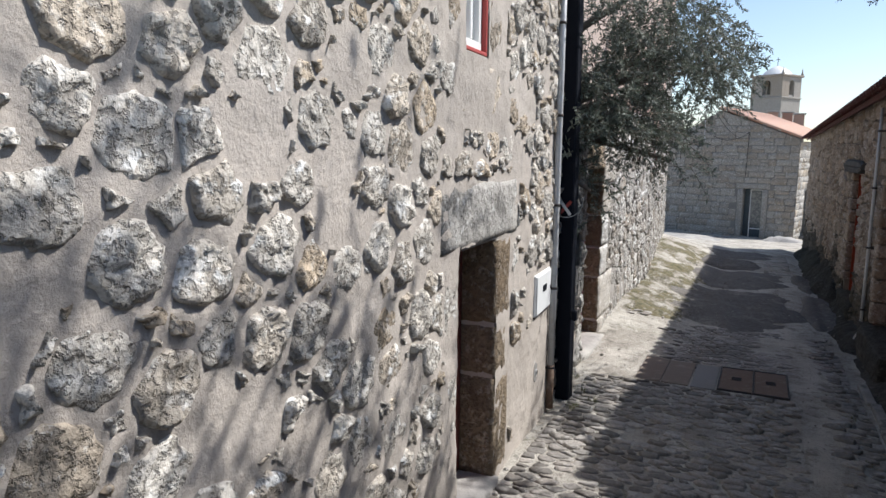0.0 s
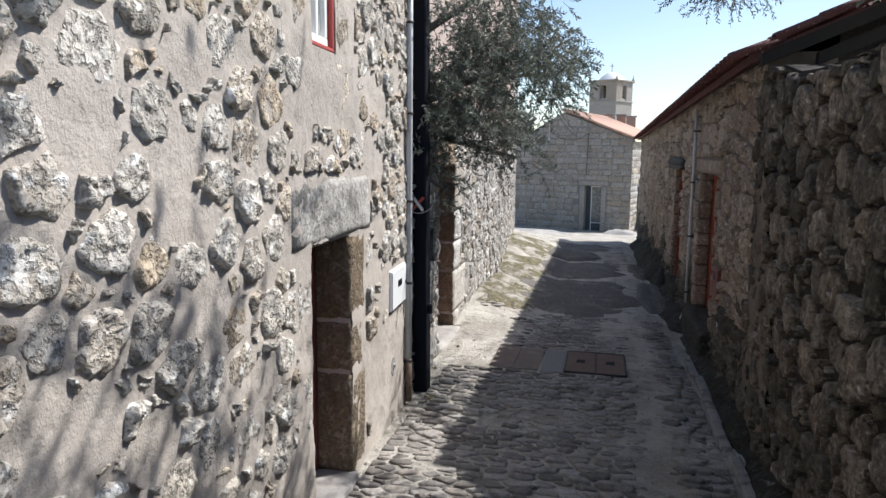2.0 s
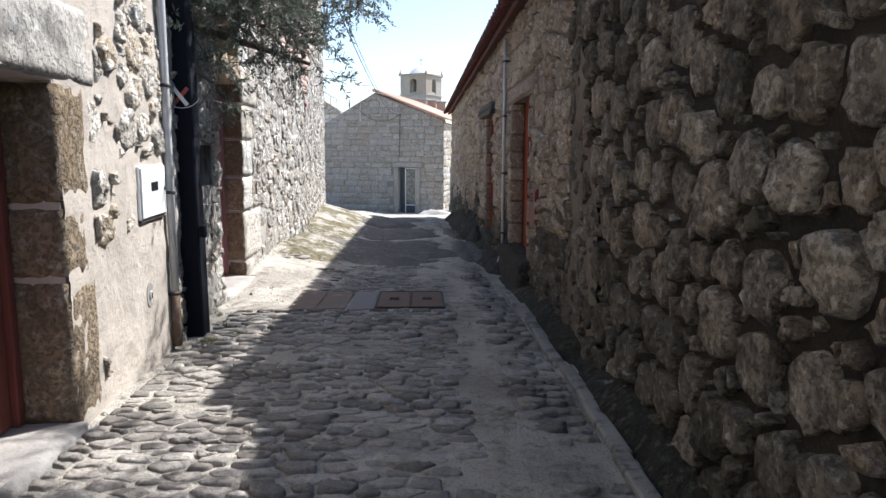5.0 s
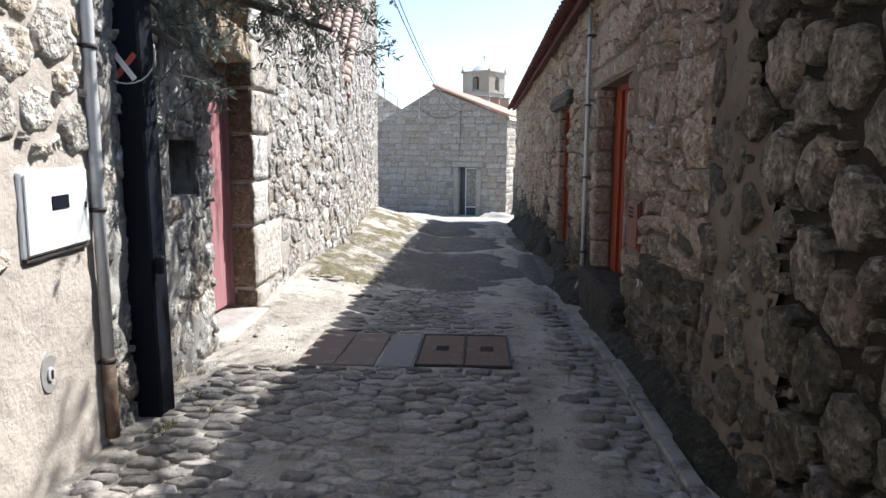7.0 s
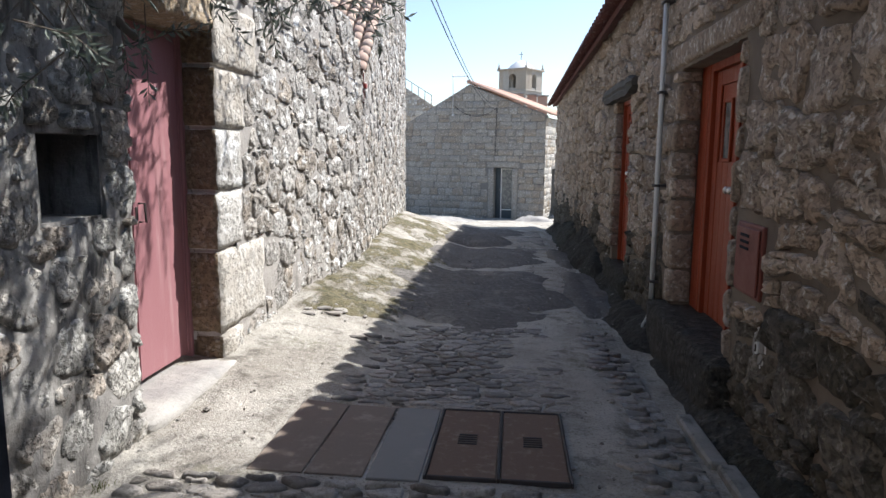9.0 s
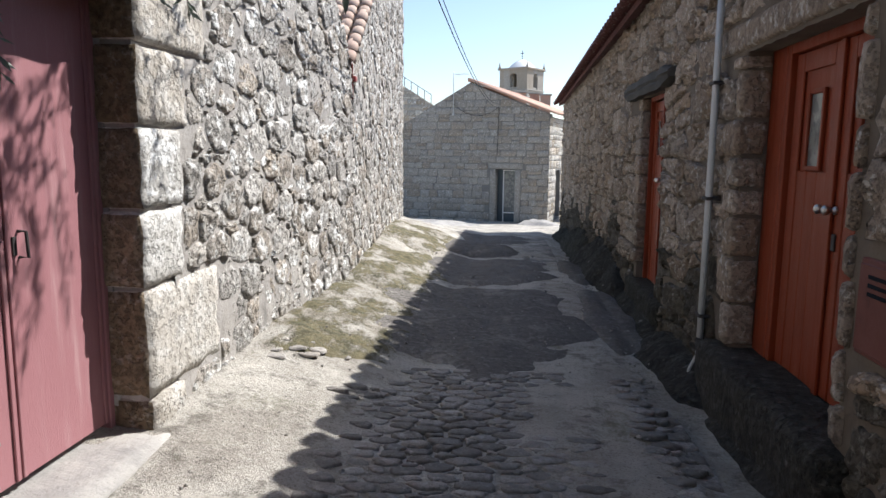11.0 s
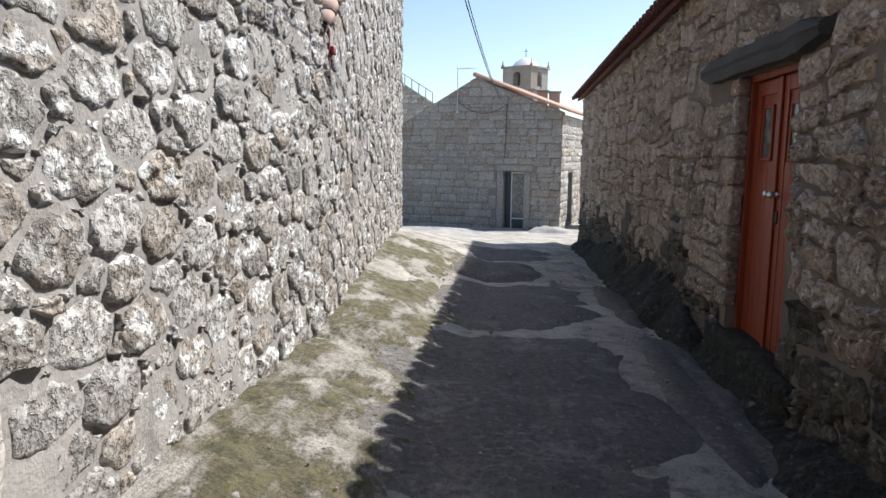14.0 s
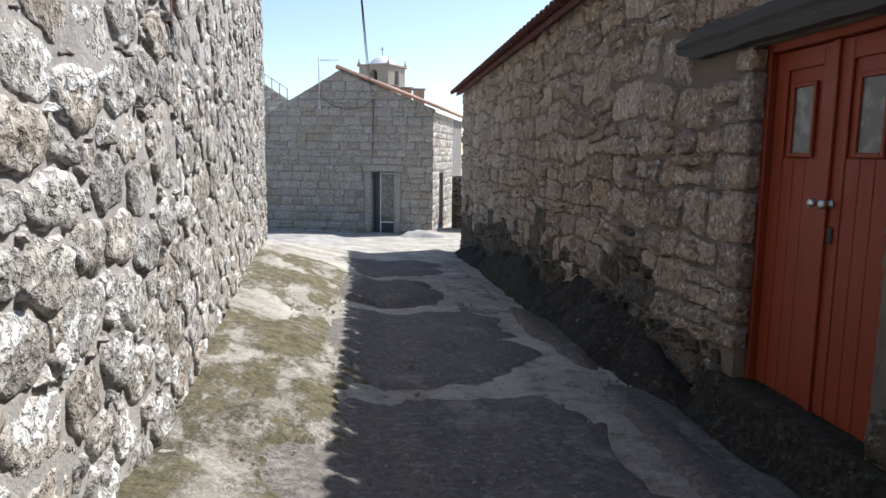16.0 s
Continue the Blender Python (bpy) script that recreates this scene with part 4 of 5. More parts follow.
rough_block(FR2, ur(12.3), ur(14.2), -0.5, 0.09, -0.6, 0.068, 0.014, 14, 0.04).ob("slab", BLACKROCK, s3, smooth=True)

# lintels of the low house
dressed(FR2, LINT_2, wall_r2, 0.035, 0.30, GRANITE_R, "lintel")


def timber_lintel():
    t = thing("timber_lintel", "weathered grey split-timber lintel", "lintel", "structure")
    g, n = Geo(), 26
    rng = random.Random(4)
    for k in range(n + 1):
        u = LINT_3[0] + (LINT_3[1] - LINT_3[0]) * k / n
        e = max(0.12, min(1.0, min(k, n - k) / 3.5 + 0.12))
        lo, hi = 2.145 + 0.07 * (1 - e) + 0.012 * noise.noise((u * 3, 0, 0)), 2.345 - 0.05 * (1 - e) + 0.02 * noise.noise((u * 2, 5, 0))
        f = 0.11 + 0.025 * noise.noise((u * 2.5, 9, 0))
        for w, nn in ((lo, -0.12), (lo, f * 0.85), (lo + (hi - lo) * 0.3, f), (lo + (hi - lo) * 0.42, f - 0.018), (lo + (hi - lo) * 0.55, f), (hi - 0.02, f * 0.9), (hi, f * 0.6), (hi, -0.12)):
            g.v.append(tuple(FR2.at(u, w + rng.uniform(-0.004, 0.004), nn)))
    for k in range(n):
        g.f += [(k * 8 + i, k * 8 + (i + 1) % 8, k * 8 + 8 + (i + 1) % 8, k * 8 + 8 + i) for i in range(8)]
    g.f += [tuple(range(8)), tuple(range(n * 8, n * 8 + 8))[::-1]]
    g.ob("beam", OLDWOOD, t)


timber_lintel()


# ---- window of the left house ----
def house_window():
    w = thing("window_1", "small white casement window in a red-painted frame", "window", "structure")
    u0, u1, w0, w1 = WIN_A
    bl = lambda a, b, c, d, n0, n1, nm, mt, par=w: Geo().block(a, b, n0, n1, c, d, 0.004, FA.mesh_fn).ob(nm, mt, par)
    bl(u1 - 0.03, u1 - 0.006, w0 + 0.03, w1, -0.20, 0.0, "red_reveal", REDPAINT)
    bl(u0 + 0.006, u1 - 0.006, w0 + 0.004, w0 + 0.028, -0.20, 0.0, "red_sill", REDPAINT)
    a, b = u0 + 0.004, u1 - 0.034
    bl(a, b, w0 + 0.03, w0 + 0.085, -0.10, -0.03, "window_frame", WHITE)
    for p, q in ((a, a + 0.05), (b - 0.05, b), ((a + b) / 2 - 0.02, (a + b) / 2 + 0.02)):
        bl(p, q, w0 + 0.086, w1 - 0.01, -0.10, -0.032, "stile", WHITE)
    for p, q in ((a + 0.051, (a + b) / 2 - 0.021), ((a + b) / 2 + 0.021, b - 0.051)):
        bl(p, q, w0 + 0.086, w1 - 0.01, -0.075, -0.068, "pane", GLASS)
    bl(u0 - 0.02, u1 + 0.02, w0 - 0.02, w1 + 0.02, -0.52, -0.505, "dark_room", DARKHOLE)


house_window()


# ---- fittings on the left house ----
def meter_box():
    """White service box hung on the wall."""
    b = thing("meter_box", "white service box with a small dark window on the rubble wall", "meter box")
    u0, u1 = ua(5.50), ua(6.0)
    f = lambda a, n, w: FA.at(a, w + (a - u0) * 0.02, n)
    body = Geo().block(u0, u1, -0.05, 0.030, 1.02, 1.38, 0.008, f).ob("body", BOXWHITE, b)
    Geo().block(u0 + 0.012, u1 - 0.012, 0.031, 0.040, 1.032, 1.368, 0.006, f).ob("door", BOXWHITE, body)
    Geo().block(u0 + 0.19, u0 + 0.32, 0.041, 0.045, 1.205, 1.265, 0.003, f).ob("window", BLACKIRON, b, "small dark window")
    Geo().block(u1 - 0.05, u1 - 0.035, 0.041, 0.048, 1.19, 1.22, 0.003, f).ob("lock", DARKIRON, b)
    # Dark strip draws the shadow line below the box.
    Geo().block(u0 + 0.01, u1 + 0.0, -0.05, 0.026, 1.002, 1.018, 0.003, f).ob("shadow_gap_strip", DARKIRON, b, "dark strip drawn as the shadow under the box")


meter_box()


def meter_lid(name, face, u, w, rx, rz, label, tilt=0.0):
    t = thing(name, label, "meter cover")
    for k, (r, n0, n1, mt, nm) in enumerate(((1.0, -0.02, 0.012, ZINC, "rim"), (0.8, 0.0, 0.02, GREYPAINT, "lid"), (0.3, 0.01, 0.028, ZINC, "boss"))):
        g, n = Geo(), 24
        for nn, s in ((n0, 1.0), (n1 - 0.004, 1.0), (n1, 0.95)):
            g.v += [tuple(face.at(u + math.cos(i * math.tau / n) * rx * r * s, w + math.sin(i * math.tau / n) * rz * r * s, nn)) for i in range(n)]
        g.f = [(j * n + i, j * n + (i + 1) % n, (j + 1) * n + (i + 1) % n, (j + 1) * n + i) for j in range(2) for i in range(n)] + [tuple(range(2 * n, 3 * n))]
        g.ob(nm, mt, t)
    Geo().block(u - 0.006, u + 0.006, 0.028, 0.034, w - 0.02, w + 0.02, 0.002, face.mesh_fn).ob("keyhole", DARKIRON, t)


meter_lid("water_meter_cover", FA, ua(5.62), 0.50, 0.085, 0.11, "round grey water meter cover set in the wall")
meter_lid("water_meter_cover", FR2, ur(8.2), 0.46, 0.10, 0.115, "pale oval meter cover low on the brown wall")


def down_pipe():
    p = thing("down_pipe", "grey galvanised conduit pipe up the house corner", "pipe")
    u = ua(6.07)
    Geo().tube([FA.at(u, z, 0.045) for z in (0.42, 1.5, 3.0, 4.6)], 0.03, 14).ob("tube", ZINC, p, smooth=True)
    Geo().tube([FA.at(u, z, 0.045) for z in (0.02, 0.2, 0.44)], 0.034, 14).ob("foot_sleeve", RUST, p, "rusty foot sleeve", smooth=True)
    for z in (0.42, 1.18, 1.95, 2.75, 3.55, 4.3):
        Geo().tube([FA.at(u, z - 0.012, 0.045), FA.at(u, z + 0.012, 0.045)], 0.036, 14).ob("clip", DARKIRON, p, smooth=True)
        Geo().block(u - 0.045, u + 0.045, -0.02, 0.02, z - 0.01, z + 0.01, 0.003, FA.mesh_fn).ob("clip_plate", DARKIRON, p)


down_pipe()


def black_post():
    p = thing("steel_post", "tall black steel post with a small trail mark", "post")
    lean = lambda x, y, z: (x - 0.010 * z, y, z)
    Geo().block(-1.775, -1.605, 6.415, 6.585, -0.15, 4.7, 0.012, lean).ob("shaft", BLACKIRON, p)
    Geo().block(-1.60, -1.55, 6.42, 6.46, 0.80, 0.90, 0.01, lean).ob("bracket", BLACKIRON, p)
    # painted cross: a white and a red stroke
    for ang, mt, nm, n in ((-52, WHITE, "white_stroke", 6.409), (48, REDPAINT, "red_stroke", 6.412)):
        c, s = math.cos(radians(ang)), math.sin(radians(ang))
        Geo().block(-0.085, 0.085, 0, 0.002, -0.015, 0.015, 0.0005, lambda a, b, z: (-1.705 + a * c - z * s, n + b, 1.90 + a * s + z * c)).ob(nm, mt, p)


black_post()
loop = Geo().tube([(-1.69 + 0.16 * math.cos(a), 6.39 - 0.02 * math.sin(a * 2), 1.98 + 0.17 * math.sin(a)) for a in [math.pi * (0.95 + 1.1 * k / 14) for k in range(15)]], 0.004, 6)
tagged(loop.ob("wire_loop", ZINC, smooth=True), "thin grey wire looped on the black post", "wire")


# ---- fittings on the low house ----
def right_pipe():
    p = thing("cable_conduit", "pair of grey conduits with a loose cable on the brown wall", "pipe")
    for du, r in ((0.0, 0.021), (0.052, 0.014)):
        Geo().tube([FR2.at(ur(10.70) + du, z, 0.08) for z in (-0.02, 1.0, 2.0, 3.05)], r, 12).ob("tube", ZINC, p, smooth=True)
    for z in (0.35, 1.2, 2.0, 2.75):
        Geo().block(ur(10.70) - 0.04, ur(10.70) + 0.085, -0.02, 0.11, z - 0.012, z + 0.012, 0.004, FR2.mesh_fn).ob("clip", DARKIRON, p)
    Geo().tube([FR2.at(ur(10.70) + 0.02, z, n) for z, n in ((0.15, 0.07), (0.05, 0.09), (-0.06, 0.14), (-0.16, 0.15), (-0.25, 0.13))], 0.012, 8).ob("loose_cable", ZINC, p, smooth=True)
    Geo().tube([FR2.at(ur(10.70) + d, z, 0.05) for d, z in ((0, 0.75), (0.12, 0.70), (0.3, 0.72), (0.5, 0.78))], 0.006, 6).ob("side_cable", CABLE, p, smooth=True)


right_pipe()


def gas_box():
    t = thing("gas_box", "small dark red metal meter flap with three slots", "meter box")
    f = lambda a, n, w: FR2.at(a, w, n)
    Geo().block(ur(8.22), ur(8.62), -0.08, 0.028, 0.70, 1.10, 0.006, f).ob("frame", MAROON, t)
    Geo().block(ur(8.24), ur(8.60), 0.029, 0.042, 0.72, 1.08, 0.005, f).ob("flap", MAROON, t)
    for k in range(3):
        Geo().block(ur(8.38), ur(8.52), 0.0425, 0.047, 0.955 + 0.035 * k, 0.972 + 0.035 * k, 0.003, f).ob("slot", BLACKIRON, t)


gas_box()


# ---- covers in the lane ----
def lane_cover(name, x0, x1, y0, y1, label, mat, frame, marks):
    c = thing(name, label, "manhole cover")
    zf = lambda x, y, z: (x, y, ground_z(x, y) + z + (0.010 if frame else 0.004))
    Geo().block(x0, x1, y0, y1, -0.05, 0.006, 0.004, zf).ob("plate", mat, c)
    if frame:
        for a, b, d, e in ((x0 - 0.017, x0 - 0.002, y0 - 0.017, y1 + 0.017), (x1 + 0.002, x1 + 0.017, y0 - 0.017, y1 + 0.017), (x0 - 0.001, x1 + 0.001, y0 - 0.017, y0 - 0.002), (x0 - 0.001, x1 + 0.001, y1 + 0.002, y1 + 0.017)):
            Geo().block(a, b, d, e, -0.05, 0.012, 0.004, zf).ob("frame_bar", DARKIRON, c)
    for k in range(marks):
        ym = (y0 + y1) / 2 - 0.06 + 0.03 * k
        Geo().block((x0 + x1) / 2 - 0.05, (x0 + x1) / 2 + 0.05, ym, ym + 0.012, 0.0, 0.012, 0.003, zf).ob("rib", DARKIRON, c)


lane_cover("manhole_cover", -0.28, 0.042, 7.5, 8.4, "rusty brown iron manhole cover", RUST, True, 5)
lane_cover("manhole_cover", 0.064, 0.38, 7.5, 8.4, "rusty brown iron manhole cover", RUST, True, 5)
lane_cover("cement_patch", -0.56, -0.31, 7.45, 8.42, "smooth grey cement patch between the covers", GREYPAINT, False, 0)
DUSTY = paint("dusty_iron", (0.21, 0.17, 0.14), (0.38, 0.34, 0.29), 0.95, 7.0)
lane_cover("manhole_cover", -0.86, -0.58, 7.47, 8.42, "worn rusty iron cover", DUSTY, False, 0)
lane_cover("manhole_cover", -1.14, -0.87, 7.47, 8.42, "worn dusty iron cover beside the sill", DUSTY, False, 0)


# ---- rock outcrops and ledges along the lane ----
def rock_sheet(label, cx, cy, rx, ry, high, seed, rot=0.0, mat=None, power=2.4):
    """Living rock that swells out of the lane; its rim dips under the earth."""
    g, n, m = Geo(), 64, 14
    for j in range(m + 1):
        s = j / m
        for i in range(n):
            a = i * math.tau / n
            k = 1 + 0.30 * noise.noise((math.cos(a) * 1.6 + seed * 3.1, math.sin(a) * 1.6, seed)) + 0.05 * noise.noise((math.cos(a) * 5, math.sin(a) * 5, seed * 2.7))
            sq = (abs(math.cos(a)) ** 3 + abs(math.sin(a)) ** 3) ** (-1 / 3)
            px, py = math.cos(a) * rx * s * k * sq, math.sin(a) * ry * s * k * sq
            x, y = cx + px * math.cos(rot) - py * math.sin(rot), cy + px * math.sin(rot) + py * math.cos(rot)
            h = high * (1 - s ** power) - 0.035 * s ** 3
            h += 0.04 * noise.noise((x * 2.2, y * 2.2, seed)) + 0.018 * noise.noise((x * 7, y * 7, 7)) + high * 0.25 * noise.noise((x * 3.5, y * 3.5, 17))
            g.v.append((x, y, ground_z(x, y) + h))
    for j in range(m):
        g.f += [(j * n + i, j * n + (i + 1) % n, (j + 1) * n + (i + 1) % n, (j + 1) * n + i) for i in range(n)]
    return tagged(g.ob("rock_outcrop", mat or BEDROCK, smooth=True), label, "rock")


SLAB = granite("slab_dark_granite", (0.144, 0.132, 0.121), (0.121, 0.107, 0.0943), (0.05, 0.048, 0.043), (0.27, 0.26, 0.25), 0.64, 0.55, 0.8, 0.006, 0.1, 0.12, (0.34, 0.315, 0.28))
MOSSY, SMOOTH, BESIDE, BLACK = "low mossy granite outcrop in the lane", "smooth dark granite slab worn flat in the lane", "dark granite slab beside the low house", "black mossy rock under the low house"
for label, x, y, rx, ry, hi, sd, mt, pw in (
        (MOSSY, -1.55, 11.8, 0.75, 1.5, 0.05, 1, BEDROCK, 3), (MOSSY, -1.55, 14.6, 0.75, 1.9, 0.06, 2, BEDROCK, 3), (MOSSY, -1.85, 18.6, 0.85, 2.2, 0.09, 3, BEDROCK, 3),
        (SMOOTH, -0.40, 12.6, 1.18, 2.2, 0.05, 4, SLAB, 6), (SMOOTH, -0.36, 16.2, 0.98, 1.55, 0.06, 5, SLAB, 6), (SMOOTH, -0.66, 19.0, 0.75, 1.2, 0.11, 6, SLAB, 4), (SMOOTH, -0.5, 22.0, 1.0, 1.4, 0.06, 16, SLAB, 4),
        (BESIDE, 1.02, 13.2, 0.32, 1.9, 0.06, 7, SLAB, 4), (BESIDE, 1.0, 16.6, 0.30, 1.4, 0.08, 8, SLAB, 4),
        # The black sheets show moss and painted shade along the house foot.
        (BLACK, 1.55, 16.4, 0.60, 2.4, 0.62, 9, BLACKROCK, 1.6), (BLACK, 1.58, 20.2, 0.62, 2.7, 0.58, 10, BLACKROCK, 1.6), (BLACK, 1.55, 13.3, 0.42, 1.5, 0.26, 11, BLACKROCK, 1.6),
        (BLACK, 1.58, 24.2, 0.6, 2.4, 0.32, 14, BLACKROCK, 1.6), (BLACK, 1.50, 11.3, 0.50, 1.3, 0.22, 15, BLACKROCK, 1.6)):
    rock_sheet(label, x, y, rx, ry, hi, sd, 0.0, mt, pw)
rock_sheet("pale flat rock before the far house", -3.2, 30.5, 1.9, 2.2, 0.14, 12, 0.0, CEMENT)
rock_sheet("pale flat rock step beside the far house door", 0.9, 33.4, 0.9, 0.9, 0.22, 13, 0.0, CEMENT)
# Black colour stands for both moss and shade at this wall's foot.
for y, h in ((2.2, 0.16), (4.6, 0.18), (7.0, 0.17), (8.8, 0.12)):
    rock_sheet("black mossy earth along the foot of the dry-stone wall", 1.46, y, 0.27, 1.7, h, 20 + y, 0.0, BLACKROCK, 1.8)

KERB = mortar("kerb_cement", (0.31, 0.30, 0.285), (0.21, 0.205, 0.19), (0.05, 0.05, 0.045), 0.5, streak=0.7)
ledge = thing("cement_kerb", "narrow cement ledge along the foot of the dry-stone wall", "kerb")
for k in range(9):
    y0 = 2.0 + 0.74 * k
    xo = 1.13 + 0.02 * math.sin(k * 2.1)
    Geo().block(xo, xo + 0.095, y0 + 0.004, y0 + 0.735, -0.1, 0.045, 0.012, lambda x, y, z: (x, y, ground_z(x, y) + z)).ob("length", KERB, ledge)


# ---- far house details ----
def far_door(name, face, spec, label):
    d = thing(name, label, "door", "structure")
    u0, u1, w0, w1 = spec
    bl = lambda a, b, c, e, n0, n1, nm, mt: Geo().block(a, b, n0, n1, c, e, 0.008, face.mesh_fn).ob(nm, mt, d)
    bl(u0, u1, w0, w1, -0.40, -0.36, "leaf", BLUEDOOR)
    bl(u0 + 0.30, u1 - 0.08, w0 + 0.5, w1 - 0.08, -0.358, -0.345, "pane", PANE)
    for a in (u0 + 0.25, u1 - 0.07):
        bl(a, a + 0.045, w0 + 0.02, w1 - 0.03, -0.357, -0.32, "frame_bar", WHITE)
    bl(u0 + 0.30, u1 - 0.075, w0 + 0.42, w0 + 0.47, -0.357, -0.322, "frame_bar", WHITE)
    bl(u0 + 0.30, u1 - 0.075, w1 - 0.08, w1 - 0.035, -0.357, -0.322, "frame_bar", WHITE)


far_door("door_5", FH, DOOR_H, "blue-grey glazed door of the far house")
far_door("door_6", SIDE, SD, "blue-grey side door of the far house")
for s in ((UD - 0.26, UD + 0.01, -1.6, 0.80), (UD + 0.85, UD + 1.12, -1.6, 0.80), (UD - 0.34, UD + 1.2, 0.80, 1.06)):
    dressed(FH, s, far_wall, 0.03, 0.34, GRANITE_H, "door_stone")


def antenna():
    a = thing("tv_antenna", "thin grey television aerial on the gable", "antenna")
    u = 2.62
    Geo().tube([FH.at(u, 3.1, 0.08), FH.at(u, 4.98, 0.08)], 0.018, 8).ob("mast", ZINC, a, smooth=True)
    Geo().tube([FH.at(u - 0.05, 4.85, 0.08), FH.at(u + 0.75, 4.85, 0.08)], 0.012, 6).ob("boom", ZINC, a, smooth=True)
    for k in range(6):
        Geo().tube([FH.at(u + 0.1 + 0.12 * k, 4.85, -0.25), FH.at(u + 0.1 + 0.12 * k, 4.85, 0.4)], 0.006, 6).ob("element", ZINC, a)
    Geo().block(u - 0.05, u + 0.05, -0.02, 0.1, 3.1, 3.2, 0.01, FH.mesh_fn).ob("wall_bracket", ZINC, a)


antenna()


def cable(label, a, b, sag, r=0.012, n=16):
    g = Geo().tube([Vector(a).lerp(Vector(b), k / n) - Vector((0, 0, sag * 4 * (k / n) * (1 - k / n))) for k in range(n + 1)], r, 6)
    return tagged(g.ob("overhead_cable", CABLE, smooth=True), label, "cable")


CABLE_FROM = (-1.22, -1.0, 5.42)
cable("thin black overhead cable to the far house gable", CABLE_FROM, FH.at(4.7, 3.45, 0.05), 1.25, 0.008, 40)
cable("thin black overhead cable to the far house gable", (CABLE_FROM[0] + 0.05, CABLE_FROM[1], CABLE_FROM[2] + 0.1), FH.at(4.6, 3.6, 0.05), 1.2, 0.007, 40)
cable("thin black cable looped across the gable", FH.at(2.62, 3.6, 0.06), FH.at(4.7, 3.45, 0.06), 0.45, 0.01)
cable("thin black cable down the gable wall", FH.at(4.7, 3.45, 0.06), FH.at(4.65, 1.3, 0.06), 0.0, 0.012)


def chimney(x, y, z):
    c = thing("chimney", "small brick-red chimney on the far roof", "chimney")
    Geo().block(x - 0.28, x + 0.28, y - 0.25, y + 0.25, -2.0, z, 0.02).ob("shaft", ROOFTILE, c)
    Geo().block(x - 0.36, x + 0.36, y - 0.33, y + 0.33, z + 0.002, z + 0.08, 0.02).ob("cap", CEMENT, c)
    return c


for x, y, z in ((0.2, 46, 4.9), (1.0, 47, 4.9), (1.6, 46, 4.75)):
    chimney(x, y, z)


def church_tower():
    t = thing("church_tower", "square granite church tower with belfry arches and a white pyramid roof", "tower")
    cx, cy, half, top = 0.5, 92.0, 1.95, 11.4
    rot = radians(-32)
    R = lambda x, y, z: (cx + x * math.cos(rot) - y * math.sin(rot), cy + x * math.sin(rot) + y * math.cos(rot), z)
    Geo().block(-half, half, -half, half, -2, 9.0, 0.03, R).ob("shaft", GRANITE_H, t)
    # belfry: four corner piers and arches round the openings
    for k in range(4):
        q = radians(90 * k)
        S = lambda x, y, z, q=q: R(x * math.cos(q) - y * math.sin(q), x * math.sin(q) + y * math.cos(q), z)
        Geo().block(half - 1.45, half, -half, -half + 0.6, 9.002, top, 0.02, S).ob("pier", GRANITE_H, t)
        Geo().block(-half + 0.602, -half + 1.45, -half, -half + 0.6, 9.002, top, 0.02, S).ob("pier", GRANITE_H, t)
        g, n = Geo(), 12
        w = half - 1.45
        for y in (-half, -half + 0.6):
            for i in range(n + 1):
                a = math.pi * i / n
                g.v.append(S(-w * math.cos(a), y, 10.5 + w * math.sin(a)))
            for i in range(n + 1):
                g.v.append(S(-w + 2 * w * i / n, y, top))
        m = 2 * (n + 1)
        for i in range(n):
            g.f += [(i, i + 1, n + 2 + i, n + 1 + i), (m + i, m + n + 1 + i, m + n + 2 + i, m + i + 1), (i, m + i, m + i + 1, i + 1)]
        g.ob("arch", GRANITE_H, t)
        Geo().block(-w, w, -half + 0.1, -half + 0.5, 9.002, 9.35, 0.02, S).ob("sill", GRANITE_H, t)
        lathe(Geo(), S(half, -half, top + 0.2), (0, 0, 1), ((0, 0.16), (0.15, 0.18), (0.25, 0.1), (0.8, 0.02))).ob("pinnacle", GRANITE_H, t, smooth=True)
    Geo().block(-half - 0.2, half + 0.2, -half - 0.2, half + 0.2, top, top + 0.22, 0.04, R).ob("cornice", GRANITE_H, t)
    Geo().block(-half - 0.12, half + 0.12, -half - 0.12, half + 0.12, 8.9, 9.05, 0.03, R).ob("string_course", GRANITE_H, t)
    lathe(Geo(), R(0, 0, 9.6), (0, 0, 1), ((0, 0.45), (0.1, 0.42), (0.4, 0.28), (0.7, 0.1))).ob("bell", DARKIRON, t, smooth=True)
    g = Geo()
    for k, (r, z) in enumerate(((1.75, top + 0.22), (1.3, top + 0.75), (0.7, top + 1.15), (0.12, top + 1.35))):
        g.v += [R(r * math.cos(i * math.tau / 16), r * math.sin(i * math.tau / 16), z) for i in range(16)]
    g.f = [(j * 16 + i, j * 16 + (i + 1) % 16, j * 16 + 16 + (i + 1) % 16, j * 16 + 16 + i) for j in range(3) for i in range(16)] + [tuple(range(48, 64))]
    g.ob("cap_roof", WHITE, t, "white domed roof", smooth=True)
    Geo().tube([R(0, 0, top + 1.3), R(0, 0, top + 2.4)], 0.04, 6).ob("cross_post", DARKIRON, t)
    Geo().tube([R(-0.25, 0, top + 2.1), R(0.25, 0, top + 2.1)], 0.035, 6).ob("cross_bar", DARKIRON, t)
    return t


church_tower()


